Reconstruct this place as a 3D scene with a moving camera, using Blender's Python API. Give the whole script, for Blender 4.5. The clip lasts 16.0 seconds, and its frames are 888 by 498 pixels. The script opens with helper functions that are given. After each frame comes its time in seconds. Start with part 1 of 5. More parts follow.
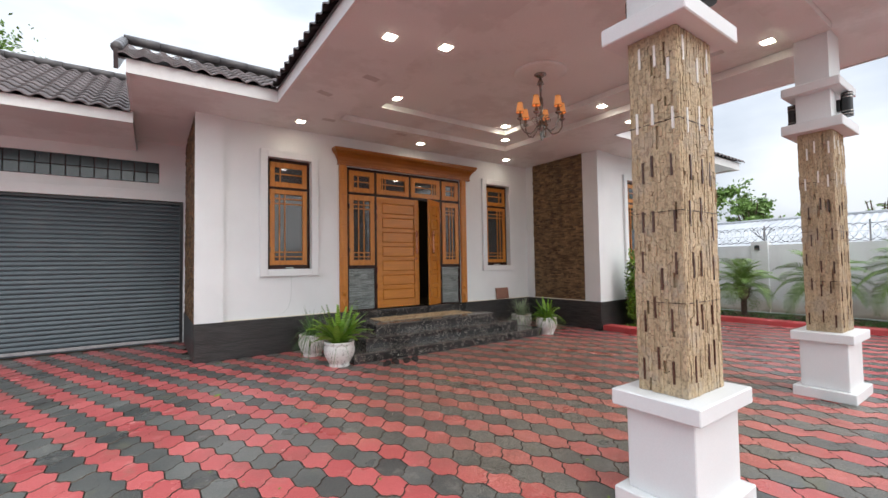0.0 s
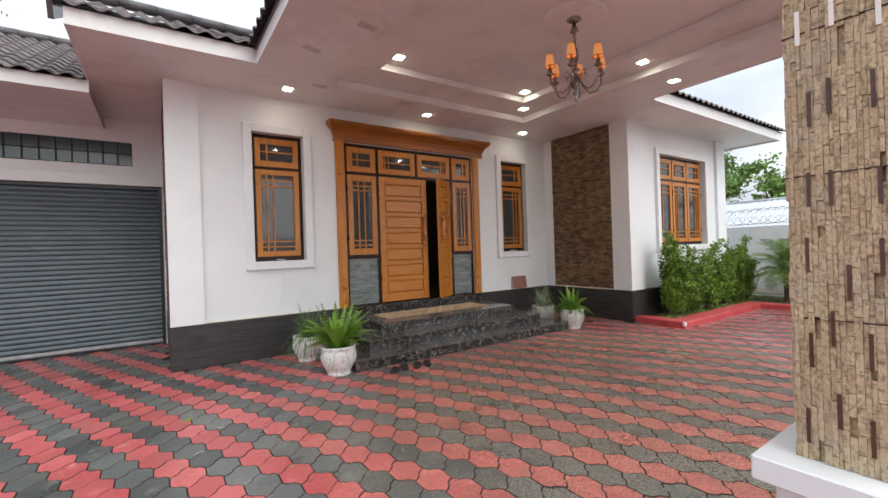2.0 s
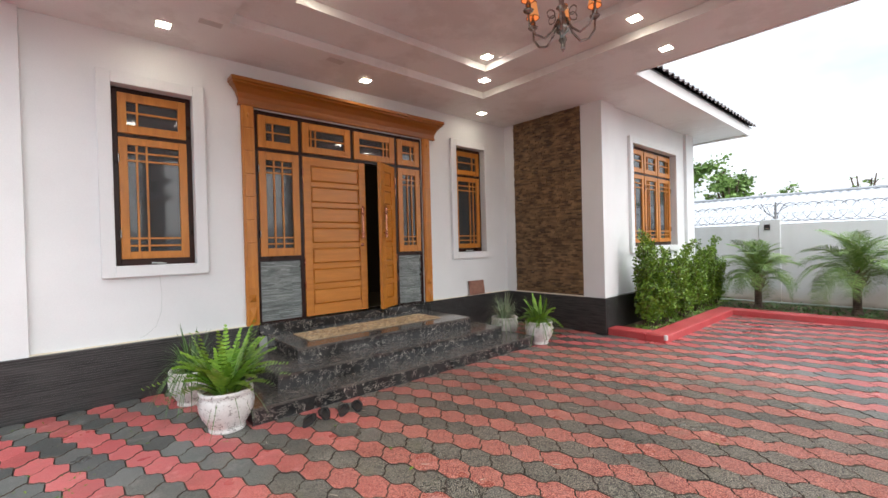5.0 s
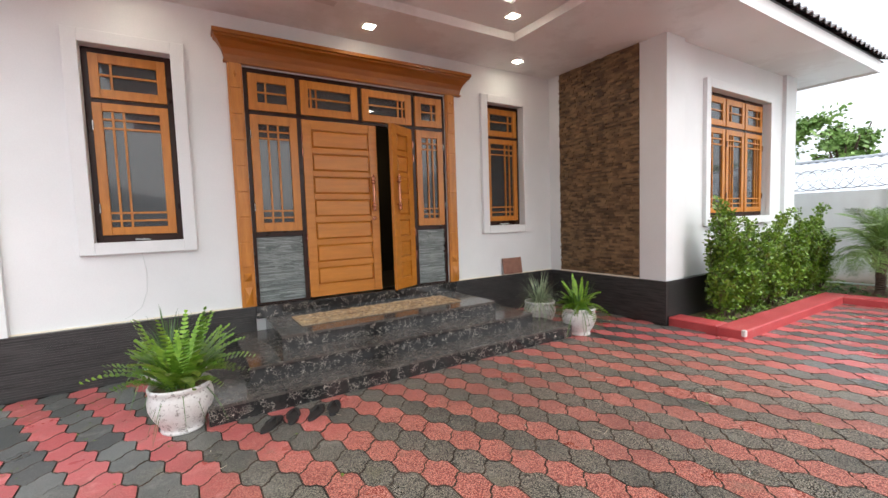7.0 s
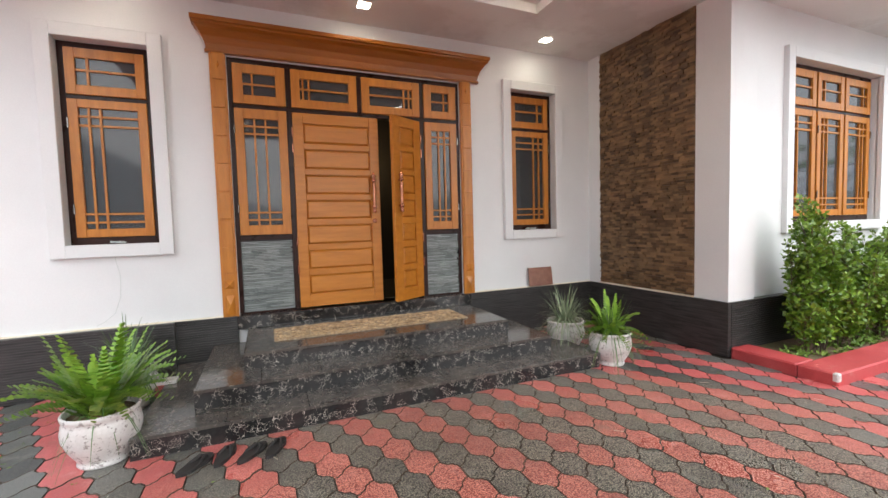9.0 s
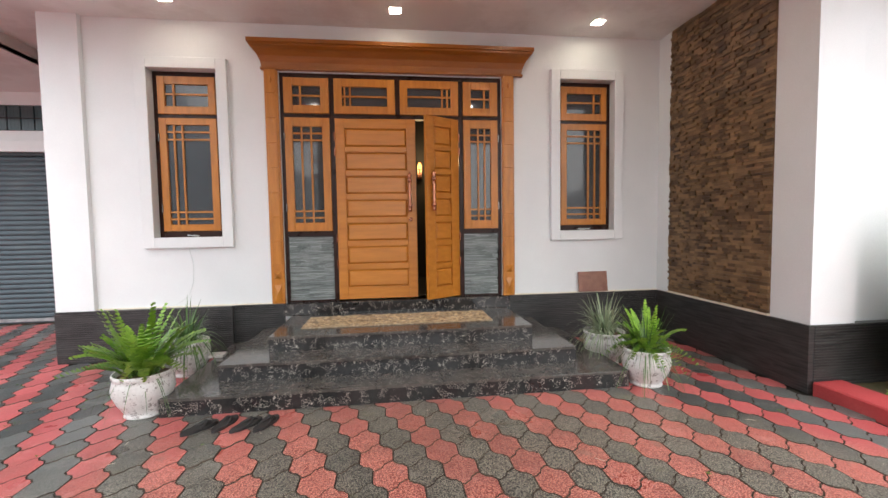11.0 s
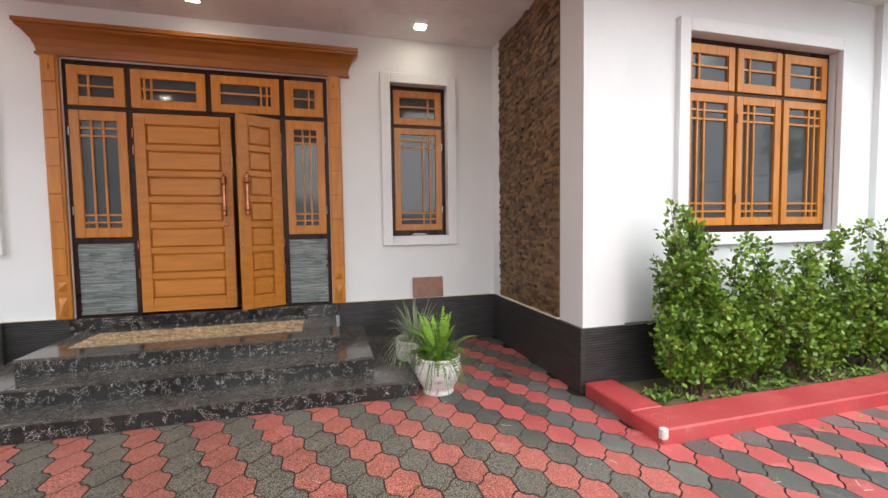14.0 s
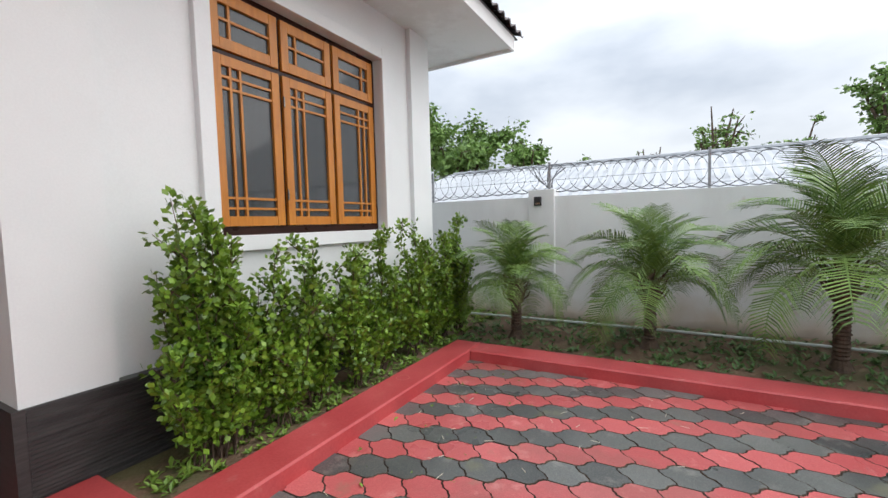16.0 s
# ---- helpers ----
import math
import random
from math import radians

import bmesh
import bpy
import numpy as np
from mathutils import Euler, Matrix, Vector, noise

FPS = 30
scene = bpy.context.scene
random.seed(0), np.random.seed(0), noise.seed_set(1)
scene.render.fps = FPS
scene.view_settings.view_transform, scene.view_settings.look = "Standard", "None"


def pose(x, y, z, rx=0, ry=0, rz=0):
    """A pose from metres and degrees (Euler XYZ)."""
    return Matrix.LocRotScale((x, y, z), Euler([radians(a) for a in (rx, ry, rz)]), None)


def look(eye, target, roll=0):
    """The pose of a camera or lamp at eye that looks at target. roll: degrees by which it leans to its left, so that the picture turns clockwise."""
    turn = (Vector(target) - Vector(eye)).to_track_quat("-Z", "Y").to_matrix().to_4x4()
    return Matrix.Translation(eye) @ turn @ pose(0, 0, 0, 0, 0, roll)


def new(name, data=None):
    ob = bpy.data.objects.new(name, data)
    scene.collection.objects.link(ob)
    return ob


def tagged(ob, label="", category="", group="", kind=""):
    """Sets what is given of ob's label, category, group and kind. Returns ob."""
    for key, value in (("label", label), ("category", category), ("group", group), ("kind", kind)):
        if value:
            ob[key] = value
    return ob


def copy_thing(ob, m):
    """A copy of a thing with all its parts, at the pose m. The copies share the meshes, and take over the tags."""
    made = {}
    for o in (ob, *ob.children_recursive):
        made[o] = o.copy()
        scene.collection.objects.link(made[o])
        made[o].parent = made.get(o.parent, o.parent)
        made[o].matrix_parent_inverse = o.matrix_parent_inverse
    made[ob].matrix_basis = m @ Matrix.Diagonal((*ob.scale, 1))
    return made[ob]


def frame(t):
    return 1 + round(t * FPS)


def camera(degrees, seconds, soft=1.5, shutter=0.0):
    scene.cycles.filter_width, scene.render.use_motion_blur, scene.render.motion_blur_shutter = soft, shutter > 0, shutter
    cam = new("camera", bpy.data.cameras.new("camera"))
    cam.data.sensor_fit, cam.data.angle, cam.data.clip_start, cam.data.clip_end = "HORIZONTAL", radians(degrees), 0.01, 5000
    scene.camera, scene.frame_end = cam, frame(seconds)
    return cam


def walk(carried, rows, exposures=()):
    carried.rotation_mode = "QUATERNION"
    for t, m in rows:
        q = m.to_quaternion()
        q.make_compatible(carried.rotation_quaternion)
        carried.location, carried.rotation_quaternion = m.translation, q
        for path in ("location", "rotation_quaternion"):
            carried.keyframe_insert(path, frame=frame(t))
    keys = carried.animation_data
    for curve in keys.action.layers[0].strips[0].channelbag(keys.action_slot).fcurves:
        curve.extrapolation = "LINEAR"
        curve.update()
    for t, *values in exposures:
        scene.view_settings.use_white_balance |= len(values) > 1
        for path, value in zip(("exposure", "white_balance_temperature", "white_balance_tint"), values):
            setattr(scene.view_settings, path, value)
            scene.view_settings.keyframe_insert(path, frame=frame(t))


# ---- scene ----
cam = camera(93.5, 16.0)
METRES, EYE, TILT, LEAN, TURN = 8.4, 1.42, 0.0, 0.0, -36.0
PATH = [
    (0, (-0.263, 0.331, 1.38), (0.884, 1.968, 1.454), -0.9),
    (0.5, (-0.226, 0.516, 1.344), (0.917, 2.156, 1.397), -1.1),
    (1, (-0.014, 0.692, 1.336), (1.125, 2.336, 1.37), -1.4),
    (1.5, (0.132, 0.91, 1.359), (1.263, 2.559, 1.367), -1.6),
    (2, (0.158, 1.142, 1.438), (1.285, 2.794, 1.438), -1.9),
    (2.5, (0.25, 1.285, 1.426), (1.38, 2.935, 1.429), -2.1),
    (3, (0.462, 1.423, 1.45), (1.62, 3.054, 1.465), -2.2),
    (3.5, (0.632, 1.587, 1.422), (1.844, 3.177, 1.445), -2.0),
    (4, (0.746, 1.827, 1.46), (2.027, 3.363, 1.488), -1.9),
    (4.2, (0.78, 1.897, 1.461), (2.089, 3.409, 1.485), -1.9),
    (6.5, (1.768, 2.458, 1.509), (2.959, 4.06, 1.382), -1.1),
    (7, (2.002, 2.424, 1.453), (3.045, 4.126, 1.315), -1.9),
    (7.5, (2.116, 2.596, 1.463), (3.102, 4.33, 1.314), -1.3),
    (8, (2.319, 2.675, 1.451), (3.249, 4.44, 1.316), -1.3),
    (10.3, (3.66, 2.74, 1.415), (4.121, 4.683, 1.311), -1.4),
    (10.5, (3.737, 2.704, 1.405), (4.133, 4.662, 1.302), -1.3),
    (11, (3.84, 2.504, 1.433), (4.087, 4.485, 1.32), -0.9),
    (11.5, (4.081, 2.33, 1.455), (4.17, 4.325, 1.349), -0.6),
    (12, (4.313, 2.215, 1.428), (4.31, 4.213, 1.326), -0.2),
    (12.5, (4.454, 2.087, 1.416), (4.413, 4.084, 1.315), 0.0),
    (13, (4.711, 2.087, 1.415), (4.722, 4.085, 1.318), 0.1),
    (13.5, (5.021, 2.184, 1.431), (5.192, 4.175, 1.336), -0.2),
    (14, (5.181, 2.388, 1.454), (5.700, 4.317, 1.346), -0.8),
    (14.5, (5.426, 2.543, 1.468), (6.323, 4.327, 1.350), -1.1),
    (15, (5.854, 2.609, 1.437), (7.105, 4.165, 1.320), -1.5),
    (15.5, (6.198, 2.693, 1.416), (7.739, 3.961, 1.289), -1.7),
    (16, (6.545, 2.727, 1.416), (8.284, 3.706, 1.290), -1.5),
]
walk(cam, [(t, look(eye, target, roll)) for t, eye, target, roll in PATH], [(0.0, 0.68), (3.5, 0.93), (7.0, 1.15), (10.5, 1.28), (13.5, 1.27), (14.5, 1.1), (15.3, 0.84), (16.0, 0.58)])

# ---- world, sun, large lights ----
SUN_EL, SUN_AZ = radians(42), radians(170)
world = bpy.data.worlds.new("sky")
scene.world = world
world.use_nodes = True
wn, wl = world.node_tree.nodes, world.node_tree.links
wn.clear()
w_out = wn.new("ShaderNodeOutputWorld")
w_bg = wn.new("ShaderNodeBackground")
w_sky = wn.new("ShaderNodeTexSky")
w_sky.sky_type, w_sky.sun_disc = "NISHITA", False
w_sky.sun_elevation, w_sky.sun_rotation = SUN_EL, SUN_AZ
w_sky.dust_density = 4.0
w_map, w_tc = wn.new("ShaderNodeMapping"), wn.new("ShaderNodeTexCoord")
w_map.inputs["Scale"].default_value = (1.0, 1.0, 2.6)
w_n1, w_n2 = wn.new("ShaderNodeTexNoise"), wn.new("ShaderNodeTexNoise")
w_n1.inputs["Scale"].default_value, w_n1.inputs["Detail"].default_value = 2.2, 6
w_n2.inputs["Scale"].default_value, w_n2.inputs["Detail"].default_value = 0.9, 3
w_r = wn.new("ShaderNodeValToRGB")
w_r.color_ramp.elements[0].position, w_r.color_ramp.elements[0].color = 0.38, (3.1, 3.5, 4.1, 1)
w_r.color_ramp.elements[1].position, w_r.color_ramp.elements[1].color = 0.56, (5.9, 6.2, 6.6, 1)
w_add = wn.new("ShaderNodeMath")
w_add.operation = "MULTIPLY_ADD"
w_add.inputs[1].default_value, w_add.inputs[2].default_value = 0.5, 0.0
w_avg = wn.new("ShaderNodeMath")
w_avg.operation = "MULTIPLY_ADD"
w_avg.inputs[1].default_value = 0.5
w_mix = wn.new("ShaderNodeMix")
w_mix.data_type = "RGBA"
w_mix.inputs["Factor"].default_value = 0.9
wl.new(w_tc.outputs["Generated"], w_map.inputs["Vector"])
wl.new(w_map.outputs[0], w_n1.inputs["Vector"])
wl.new(w_map.outputs[0], w_n2.inputs["Vector"])
wl.new(w_n2.outputs["Fac"], w_add.inputs[0])
wl.new(w_n1.outputs["Fac"], w_avg.inputs[0])
wl.new(w_add.outputs[0], w_avg.inputs[2])
wl.new(w_avg.outputs[0], w_r.inputs["Fac"])
wl.new(w_sky.outputs[0], w_mix.inputs["A"])
wl.new(w_r.outputs["Color"], w_mix.inputs["B"])
wl.new(w_mix.outputs["Result"], w_bg.inputs["Color"])
# an overcast sky is brighter overhead than at the horizon
w_sep, w_up, w_str = wn.new("ShaderNodeSeparateXYZ"), wn.new("ShaderNodeMath"), wn.new("ShaderNodeMath")
w_up.operation, w_str.operation = "MAXIMUM", "MULTIPLY_ADD"
w_up.inputs[1].default_value = 0.0
w_str.inputs[1].default_value, w_str.inputs[2].default_value = 0.130, 0.092
wl.new(w_tc.outputs["Generated"], w_sep.inputs[0])
wl.new(w_sep.outputs["Z"], w_up.inputs[0])
wl.new(w_up.outputs[0], w_str.inputs[0])
wl.new(w_str.outputs[0], w_bg.inputs["Strength"])
wl.new(w_bg.outputs[0], w_out.inputs[0])

sun = new("sun", bpy.data.lights.new("sun", "SUN"))
sun.data.energy, sun.data.angle, sun.data.color = 1.15, radians(80), (1.0, 0.985, 0.96)
sun.matrix_world = look((0, 0, 20), (-20 * math.sin(SUN_AZ), -20 * math.cos(SUN_AZ), 20 - 20 * math.tan(SUN_EL)))


# ---- materials ----
def surface(name, a, b, scale=3.0, rough=0.6, bump=0.1, bscale=60.0, metal=0.0, dirt=0.0, stretch=(1, 1, 1), rrange=0.12, spec=0.5, per=""):
    """A procedural surface: a broad and a fine variation between the colours a and b, with relief and uneven gloss."""
    m = bpy.data.materials.new(name)
    m.use_nodes = True
    n, l = m.node_tree.nodes, m.node_tree.links
    p = n["Principled BSDF"]
    g, mp = n.new("ShaderNodeNewGeometry"), n.new("ShaderNodeMapping")
    mp.inputs["Scale"].default_value = stretch
    l.new(g.outputs["Position"], mp.inputs["Vector"])
    big, fine = n.new("ShaderNodeTexNoise"), n.new("ShaderNodeTexNoise")
    big.inputs["Scale"].default_value, big.inputs["Detail"].default_value = scale, 4
    fine.inputs["Scale"].default_value, fine.inputs["Detail"].default_value = bscale, 3
    l.new(mp.outputs[0], big.inputs["Vector"])
    l.new(mp.outputs[0], fine.inputs["Vector"])
    add = n.new("ShaderNodeMath")
    add.operation = "MULTIPLY_ADD"
    add.inputs[1].default_value = 0.4
    l.new(fine.outputs["Fac"], add.inputs[0])
    l.new(big.outputs["Fac"], add.inputs[2])
    ramp = n.new("ShaderNodeMapRange")
    ramp.inputs["From Min"].default_value, ramp.inputs["From Max"].default_value = 0.5, 0.92
    l.new(add.outputs[0], ramp.inputs["Value"])
    fac = ramp.outputs[0]
    if per:
        src = n.new("ShaderNodeObjectInfo").outputs["Random"] if per == "object" else g.outputs["Random Per Island"]
        mm = n.new("ShaderNodeMath")
        mm.operation = "MULTIPLY_ADD"
        mm.inputs[1].default_value = 0.35
        l.new(fac, mm.inputs[0])
        sc = n.new("ShaderNodeMath")
        sc.operation = "MULTIPLY"
        sc.inputs[1].default_value = 0.65
        l.new(src, sc.inputs[0])
        l.new(sc.outputs[0], mm.inputs[2])
        fac = mm.outputs[0]
    mix = n.new("ShaderNodeMix")
    mix.data_type = "RGBA"
    mix.inputs["A"].default_value, mix.inputs["B"].default_value = (*a, 1), (*b, 1)
    l.new(fac, mix.inputs["Factor"])
    l.new(mix.outputs["Result"], p.inputs["Base Color"])
    rr = n.new("ShaderNodeMapRange")
    rr.inputs["To Min"].default_value, rr.inputs["To Max"].default_value = rough - rrange, rough + rrange
    l.new(big.outputs["Fac"], rr.inputs["Value"])
    l.new(rr.outputs[0], p.inputs["Roughness"])
    p.inputs["Metallic"].default_value = metal
    p.inputs["Specular IOR Level"].default_value = spec
    if bump:
        bp = n.new("ShaderNodeBump")
        bp.inputs["Strength"].default_value, bp.inputs["Distance"].default_value = bump, 0.01
        l.new(fine.outputs["Fac"], bp.inputs["Height"])
        l.new(bp.outputs[0], p.inputs["Normal"])
    return m


def stain(m, colour, scale, lo, hi, amount, stretch=(1, 1, 1)):
    """Lays irregular stains over a material's base colour."""
    n, l = m.node_tree.nodes, m.node_tree.links
    p = n["Principled BSDF"]
    old = p.inputs["Base Color"].links[0].from_socket
    g, mp, t, r, x = n.new("ShaderNodeNewGeometry"), n.new("ShaderNodeMapping"), n.new("ShaderNodeTexNoise"), n.new("ShaderNodeMapRange"), n.new("ShaderNodeMix")
    mp.inputs["Scale"].default_value = stretch
    l.new(g.outputs["Position"], mp.inputs["Vector"])
    l.new(mp.outputs[0], t.inputs["Vector"])
    t.inputs["Scale"].default_value, t.inputs["Detail"].default_value, t.inputs["Roughness"].default_value = scale, 6, 0.65
    l.new(t.outputs["Fac"], r.inputs["Value"])
    r.inputs["From Min"].default_value, r.inputs["From Max"].default_value, r.inputs["To Max"].default_value = lo, hi, amount
    x.data_type = "RGBA"
    l.new(r.outputs[0], x.inputs["Factor"])
    l.new(old, x.inputs["A"])
    x.inputs["B"].default_value = (*colour, 1)
    l.new(x.outputs["Result"], p.inputs["Base Color"])
    return m


def glow(name, colour, strength):
    m = bpy.data.materials.new(name)
    m.use_nodes = True
    p = m.node_tree.nodes["Principled BSDF"]
    p.inputs["Base Color"].default_value = (*colour, 1)
    p.inputs["Emission Color"].default_value = (*colour, 1)
    p.inputs["Emission Strength"].default_value = strength
    return m


WHITE = stain(surface("white_wall_paint", (0.71, 0.73, 0.73), (0.78, 0.80, 0.80), 1.2, 0.55, 0.05, 90), (0.55, 0.5, 0.42), 1.1, 0.62, 0.85, 0.25, (1, 1, 0.5))
CEIL = stain(surface("ceiling_paint", (0.73, 0.74, 0.72), (0.80, 0.81, 0.79), 0.8, 0.6, 0.03, 50), (0.52, 0.50, 0.47), 0.9, 0.5, 0.58, 0.32)
PUTTY = surface("ceiling_putty", (0.50, 0.48, 0.46), (0.60, 0.58, 0.55), 4, 0.7, 0.05, 60)
CREAM = surface("cream_ledge", (0.72, 0.64, 0.48), (0.8, 0.76, 0.66), 5, 0.6, 0.1, 80)
FASCIA = stain(surface("fascia_paint", (0.7, 0.69, 0.68), (0.8, 0.79, 0.78), 2, 0.5, 0.04, 60), (0.35, 0.32, 0.3), 4, 0.58, 0.8, 0.4)
SKIRT = stain(surface("black_ribbed_tile", (0.015, 0.0145, 0.015), (0.062, 0.060, 0.058), 4, 0.36, 0.1, 50, stretch=(1, 1, 14)), (0.16, 0.15, 0.14), 3.5, 0.6, 0.8, 0.4, (1, 1, 3))
TEAK = surface("varnished_teak", (0.42, 0.145, 0.014), (0.56, 0.215, 0.028), 3.5, 0.33, 0.05, 22, stretch=(6, 6, 0.7), rrange=0.06)
TEAKH = surface("varnished_teak_level", (0.44, 0.155, 0.015), (0.55, 0.21, 0.028), 3.5, 0.33, 0.05, 22, stretch=(0.7, 6, 6), rrange=0.06)
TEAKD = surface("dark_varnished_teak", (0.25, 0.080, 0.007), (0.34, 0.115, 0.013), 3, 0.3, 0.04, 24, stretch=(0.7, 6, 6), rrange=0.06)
FRAME = surface("dark_brown_frame", (0.016, 0.005, 0.003), (0.034, 0.010, 0.006), 6, 0.3, 0.04, 80, spec=0.25)
BLACK = surface("black_metal", (0.012, 0.012, 0.013), (0.03, 0.03, 0.032), 8, 0.35, 0.03, 90, metal=0.3)
BRONZE = surface("copper_bronze", (0.36, 0.14, 0.08), (0.5, 0.22, 0.14), 20, 0.25, 0.05, 120, metal=1.0)
CHROME = surface("tarnished_silver", (0.16, 0.145, 0.13), (0.36, 0.33, 0.30), 20, 0.22, 0.05, 120, metal=1.0)
STEEL = surface("galvanised_wire", (0.3, 0.31, 0.32), (0.45, 0.46, 0.47), 10, 0.45, 0.05, 90, metal=0.7)
WIRE = surface("weathered_wire", (0.16, 0.165, 0.17), (0.30, 0.31, 0.32), 10, 0.5, 0.0, 90, metal=0.4)
SHUTTER = stain(surface("blue_grey_shutter_steel", (0.052, 0.072, 0.084), (0.076, 0.100, 0.112), 1.2, 0.38, 0.03, 60, metal=0.25), (0.15, 0.16, 0.16), 2, 0.55, 0.8, 0.3, (1, 1, 3))


def porch_wear_and_lift(n, l, reach, lo, hi):
    """How far the paver face is worn to its grains and brightened by colour: most in the middle of the forecourt, with
    an uneven edge.
    """
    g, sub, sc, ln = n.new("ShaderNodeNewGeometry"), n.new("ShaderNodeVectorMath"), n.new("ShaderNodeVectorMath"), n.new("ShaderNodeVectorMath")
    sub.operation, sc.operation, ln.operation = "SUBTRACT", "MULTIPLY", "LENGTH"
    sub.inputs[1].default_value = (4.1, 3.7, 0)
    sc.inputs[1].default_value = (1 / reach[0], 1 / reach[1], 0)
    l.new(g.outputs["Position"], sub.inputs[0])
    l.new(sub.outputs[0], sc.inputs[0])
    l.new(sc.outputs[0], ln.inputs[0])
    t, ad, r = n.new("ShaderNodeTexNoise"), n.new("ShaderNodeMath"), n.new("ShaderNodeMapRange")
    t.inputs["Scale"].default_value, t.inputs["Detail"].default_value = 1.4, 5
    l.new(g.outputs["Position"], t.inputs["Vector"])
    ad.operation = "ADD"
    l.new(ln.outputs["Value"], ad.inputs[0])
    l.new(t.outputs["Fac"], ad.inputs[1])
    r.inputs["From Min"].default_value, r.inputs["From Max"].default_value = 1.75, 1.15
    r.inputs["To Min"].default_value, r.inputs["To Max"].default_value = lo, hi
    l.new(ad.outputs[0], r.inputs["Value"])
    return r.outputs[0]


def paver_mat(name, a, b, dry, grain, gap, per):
    """Pressed concrete: smooth and damp at the edges of the yard; under the porch dry, worn to the grains and paled in
    place of light.
    """
    m = surface(name, a, b, 1.6, 0.31, 0.0, 70, per=per, rrange=0.15)
    n, l = m.node_tree.nodes, m.node_tree.links
    p = n["Principled BSDF"]
    g = n.new("ShaderNodeNewGeometry")
    vor = n.new("ShaderNodeTexVoronoi")
    vor.inputs["Scale"].default_value, vor.inputs["Randomness"].default_value = 135, 1.0
    l.new(g.outputs["Position"], vor.inputs["Vector"])
    wear_and_lift = porch_wear_and_lift(n, l, (2.6, 2.3), 0.0, 1.0)

    def blend(fac, colour, amount):
        x, mm = n.new("ShaderNodeMix"), n.new("ShaderNodeMath")
        x.data_type, mm.operation = "RGBA", "MULTIPLY"
        mm.inputs[1].default_value = amount
        l.new(fac, mm.inputs[0])
        l.new(mm.outputs[0], x.inputs["Factor"])
        l.new(p.inputs["Base Color"].links[0].from_socket, x.inputs["A"])
        x.inputs["B"].default_value = (*colour, 1)
        l.new(x.outputs["Result"], p.inputs["Base Color"])

    def ramp(value, lo, hi):
        r = n.new("ShaderNodeMapRange")
        r.inputs["From Min"].default_value, r.inputs["From Max"].default_value = lo, hi
        l.new(value, r.inputs["Value"])
        return r.outputs[0]

    def times(u, v):
        x = n.new("ShaderNodeMath")
        x.operation = "MULTIPLY"
        l.new(u, x.inputs[0])
        l.new(v, x.inputs[1])
        return x.outputs[0]
    # dry tone, paled beyond dryness to brighten the dim porch floor by colour
    blend(wear_and_lift, dry, 0.75)
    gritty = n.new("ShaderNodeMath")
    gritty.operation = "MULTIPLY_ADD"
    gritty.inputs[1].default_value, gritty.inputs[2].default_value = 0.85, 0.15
    l.new(wear_and_lift, gritty.inputs[0])
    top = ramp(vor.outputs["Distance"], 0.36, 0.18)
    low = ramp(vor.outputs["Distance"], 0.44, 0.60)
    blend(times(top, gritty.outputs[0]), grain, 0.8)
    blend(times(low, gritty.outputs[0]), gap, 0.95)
    bp = n.new("ShaderNodeBump")
    bp.inputs["Distance"].default_value = 0.006
    bp.invert = True
    l.new(gritty.outputs[0], bp.inputs["Strength"])
    l.new(vor.outputs["Distance"], bp.inputs["Height"])
    l.new(bp.outputs[0], p.inputs["Normal"])
    return m


def red_paver(name, per):
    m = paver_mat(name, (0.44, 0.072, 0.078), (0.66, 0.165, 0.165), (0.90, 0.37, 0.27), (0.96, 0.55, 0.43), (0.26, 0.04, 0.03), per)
    stain(m, (0.24, 0.085, 0.07), 0.8, 0.5, 0.62, 0.5)
    stain(m, (0.80, 0.40, 0.36), 6.0, 0.58, 0.70, 0.38)
    return stain(m, (0.30, 0.20, 0.14), 3.1, 0.60, 0.68, 0.45)


def dark_paver(name, per):
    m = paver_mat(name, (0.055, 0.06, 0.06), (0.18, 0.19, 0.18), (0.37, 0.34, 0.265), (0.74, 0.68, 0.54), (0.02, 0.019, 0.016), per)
    stain(m, (0.03, 0.032, 0.033), 0.9, 0.5, 0.66, 0.45)
    stain(m, (0.36, 0.35, 0.31), 5.0, 0.58, 0.70, 0.45)
    return stain(m, (0.20, 0.20, 0.11), 2.7, 0.60, 0.68, 0.45)


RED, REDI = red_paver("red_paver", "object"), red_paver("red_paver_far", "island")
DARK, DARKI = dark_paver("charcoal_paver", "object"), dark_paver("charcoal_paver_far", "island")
JOINT = surface("dirty_paver_edge", (0.035, 0.028, 0.022), (0.14, 0.10, 0.07), 5, 0.8, 0.2, 90)
SAND = surface("joint_sand", (0.012, 0.010, 0.008), (0.035, 0.028, 0.02), 6, 0.9, 0.3, 90)
KERB = stain(surface("red_kerb_paint", (0.42, 0.048, 0.052), (0.54, 0.09, 0.09), 2.5, 0.5, 0.15, 60), (0.5, 0.25, 0.22), 5, 0.62, 0.75, 0.5)
RING = surface("worn_kerb_paint", (0.50, 0.13, 0.11), (0.58, 0.2, 0.17), 12, 0.6, 0.0)
SOIL = stain(surface("damp_soil", (0.10, 0.06, 0.035), (0.24, 0.16, 0.10), 4, 0.9, 0.9, 40), (0.04, 0.07, 0.015), 2.0, 0.5, 0.6, 0.6)
ROOF = surface("dark_roof_tile", (0.06, 0.045, 0.045), (0.17, 0.135, 0.135), 5, 0.22, 0.12, 50, per="object", rrange=0.1)
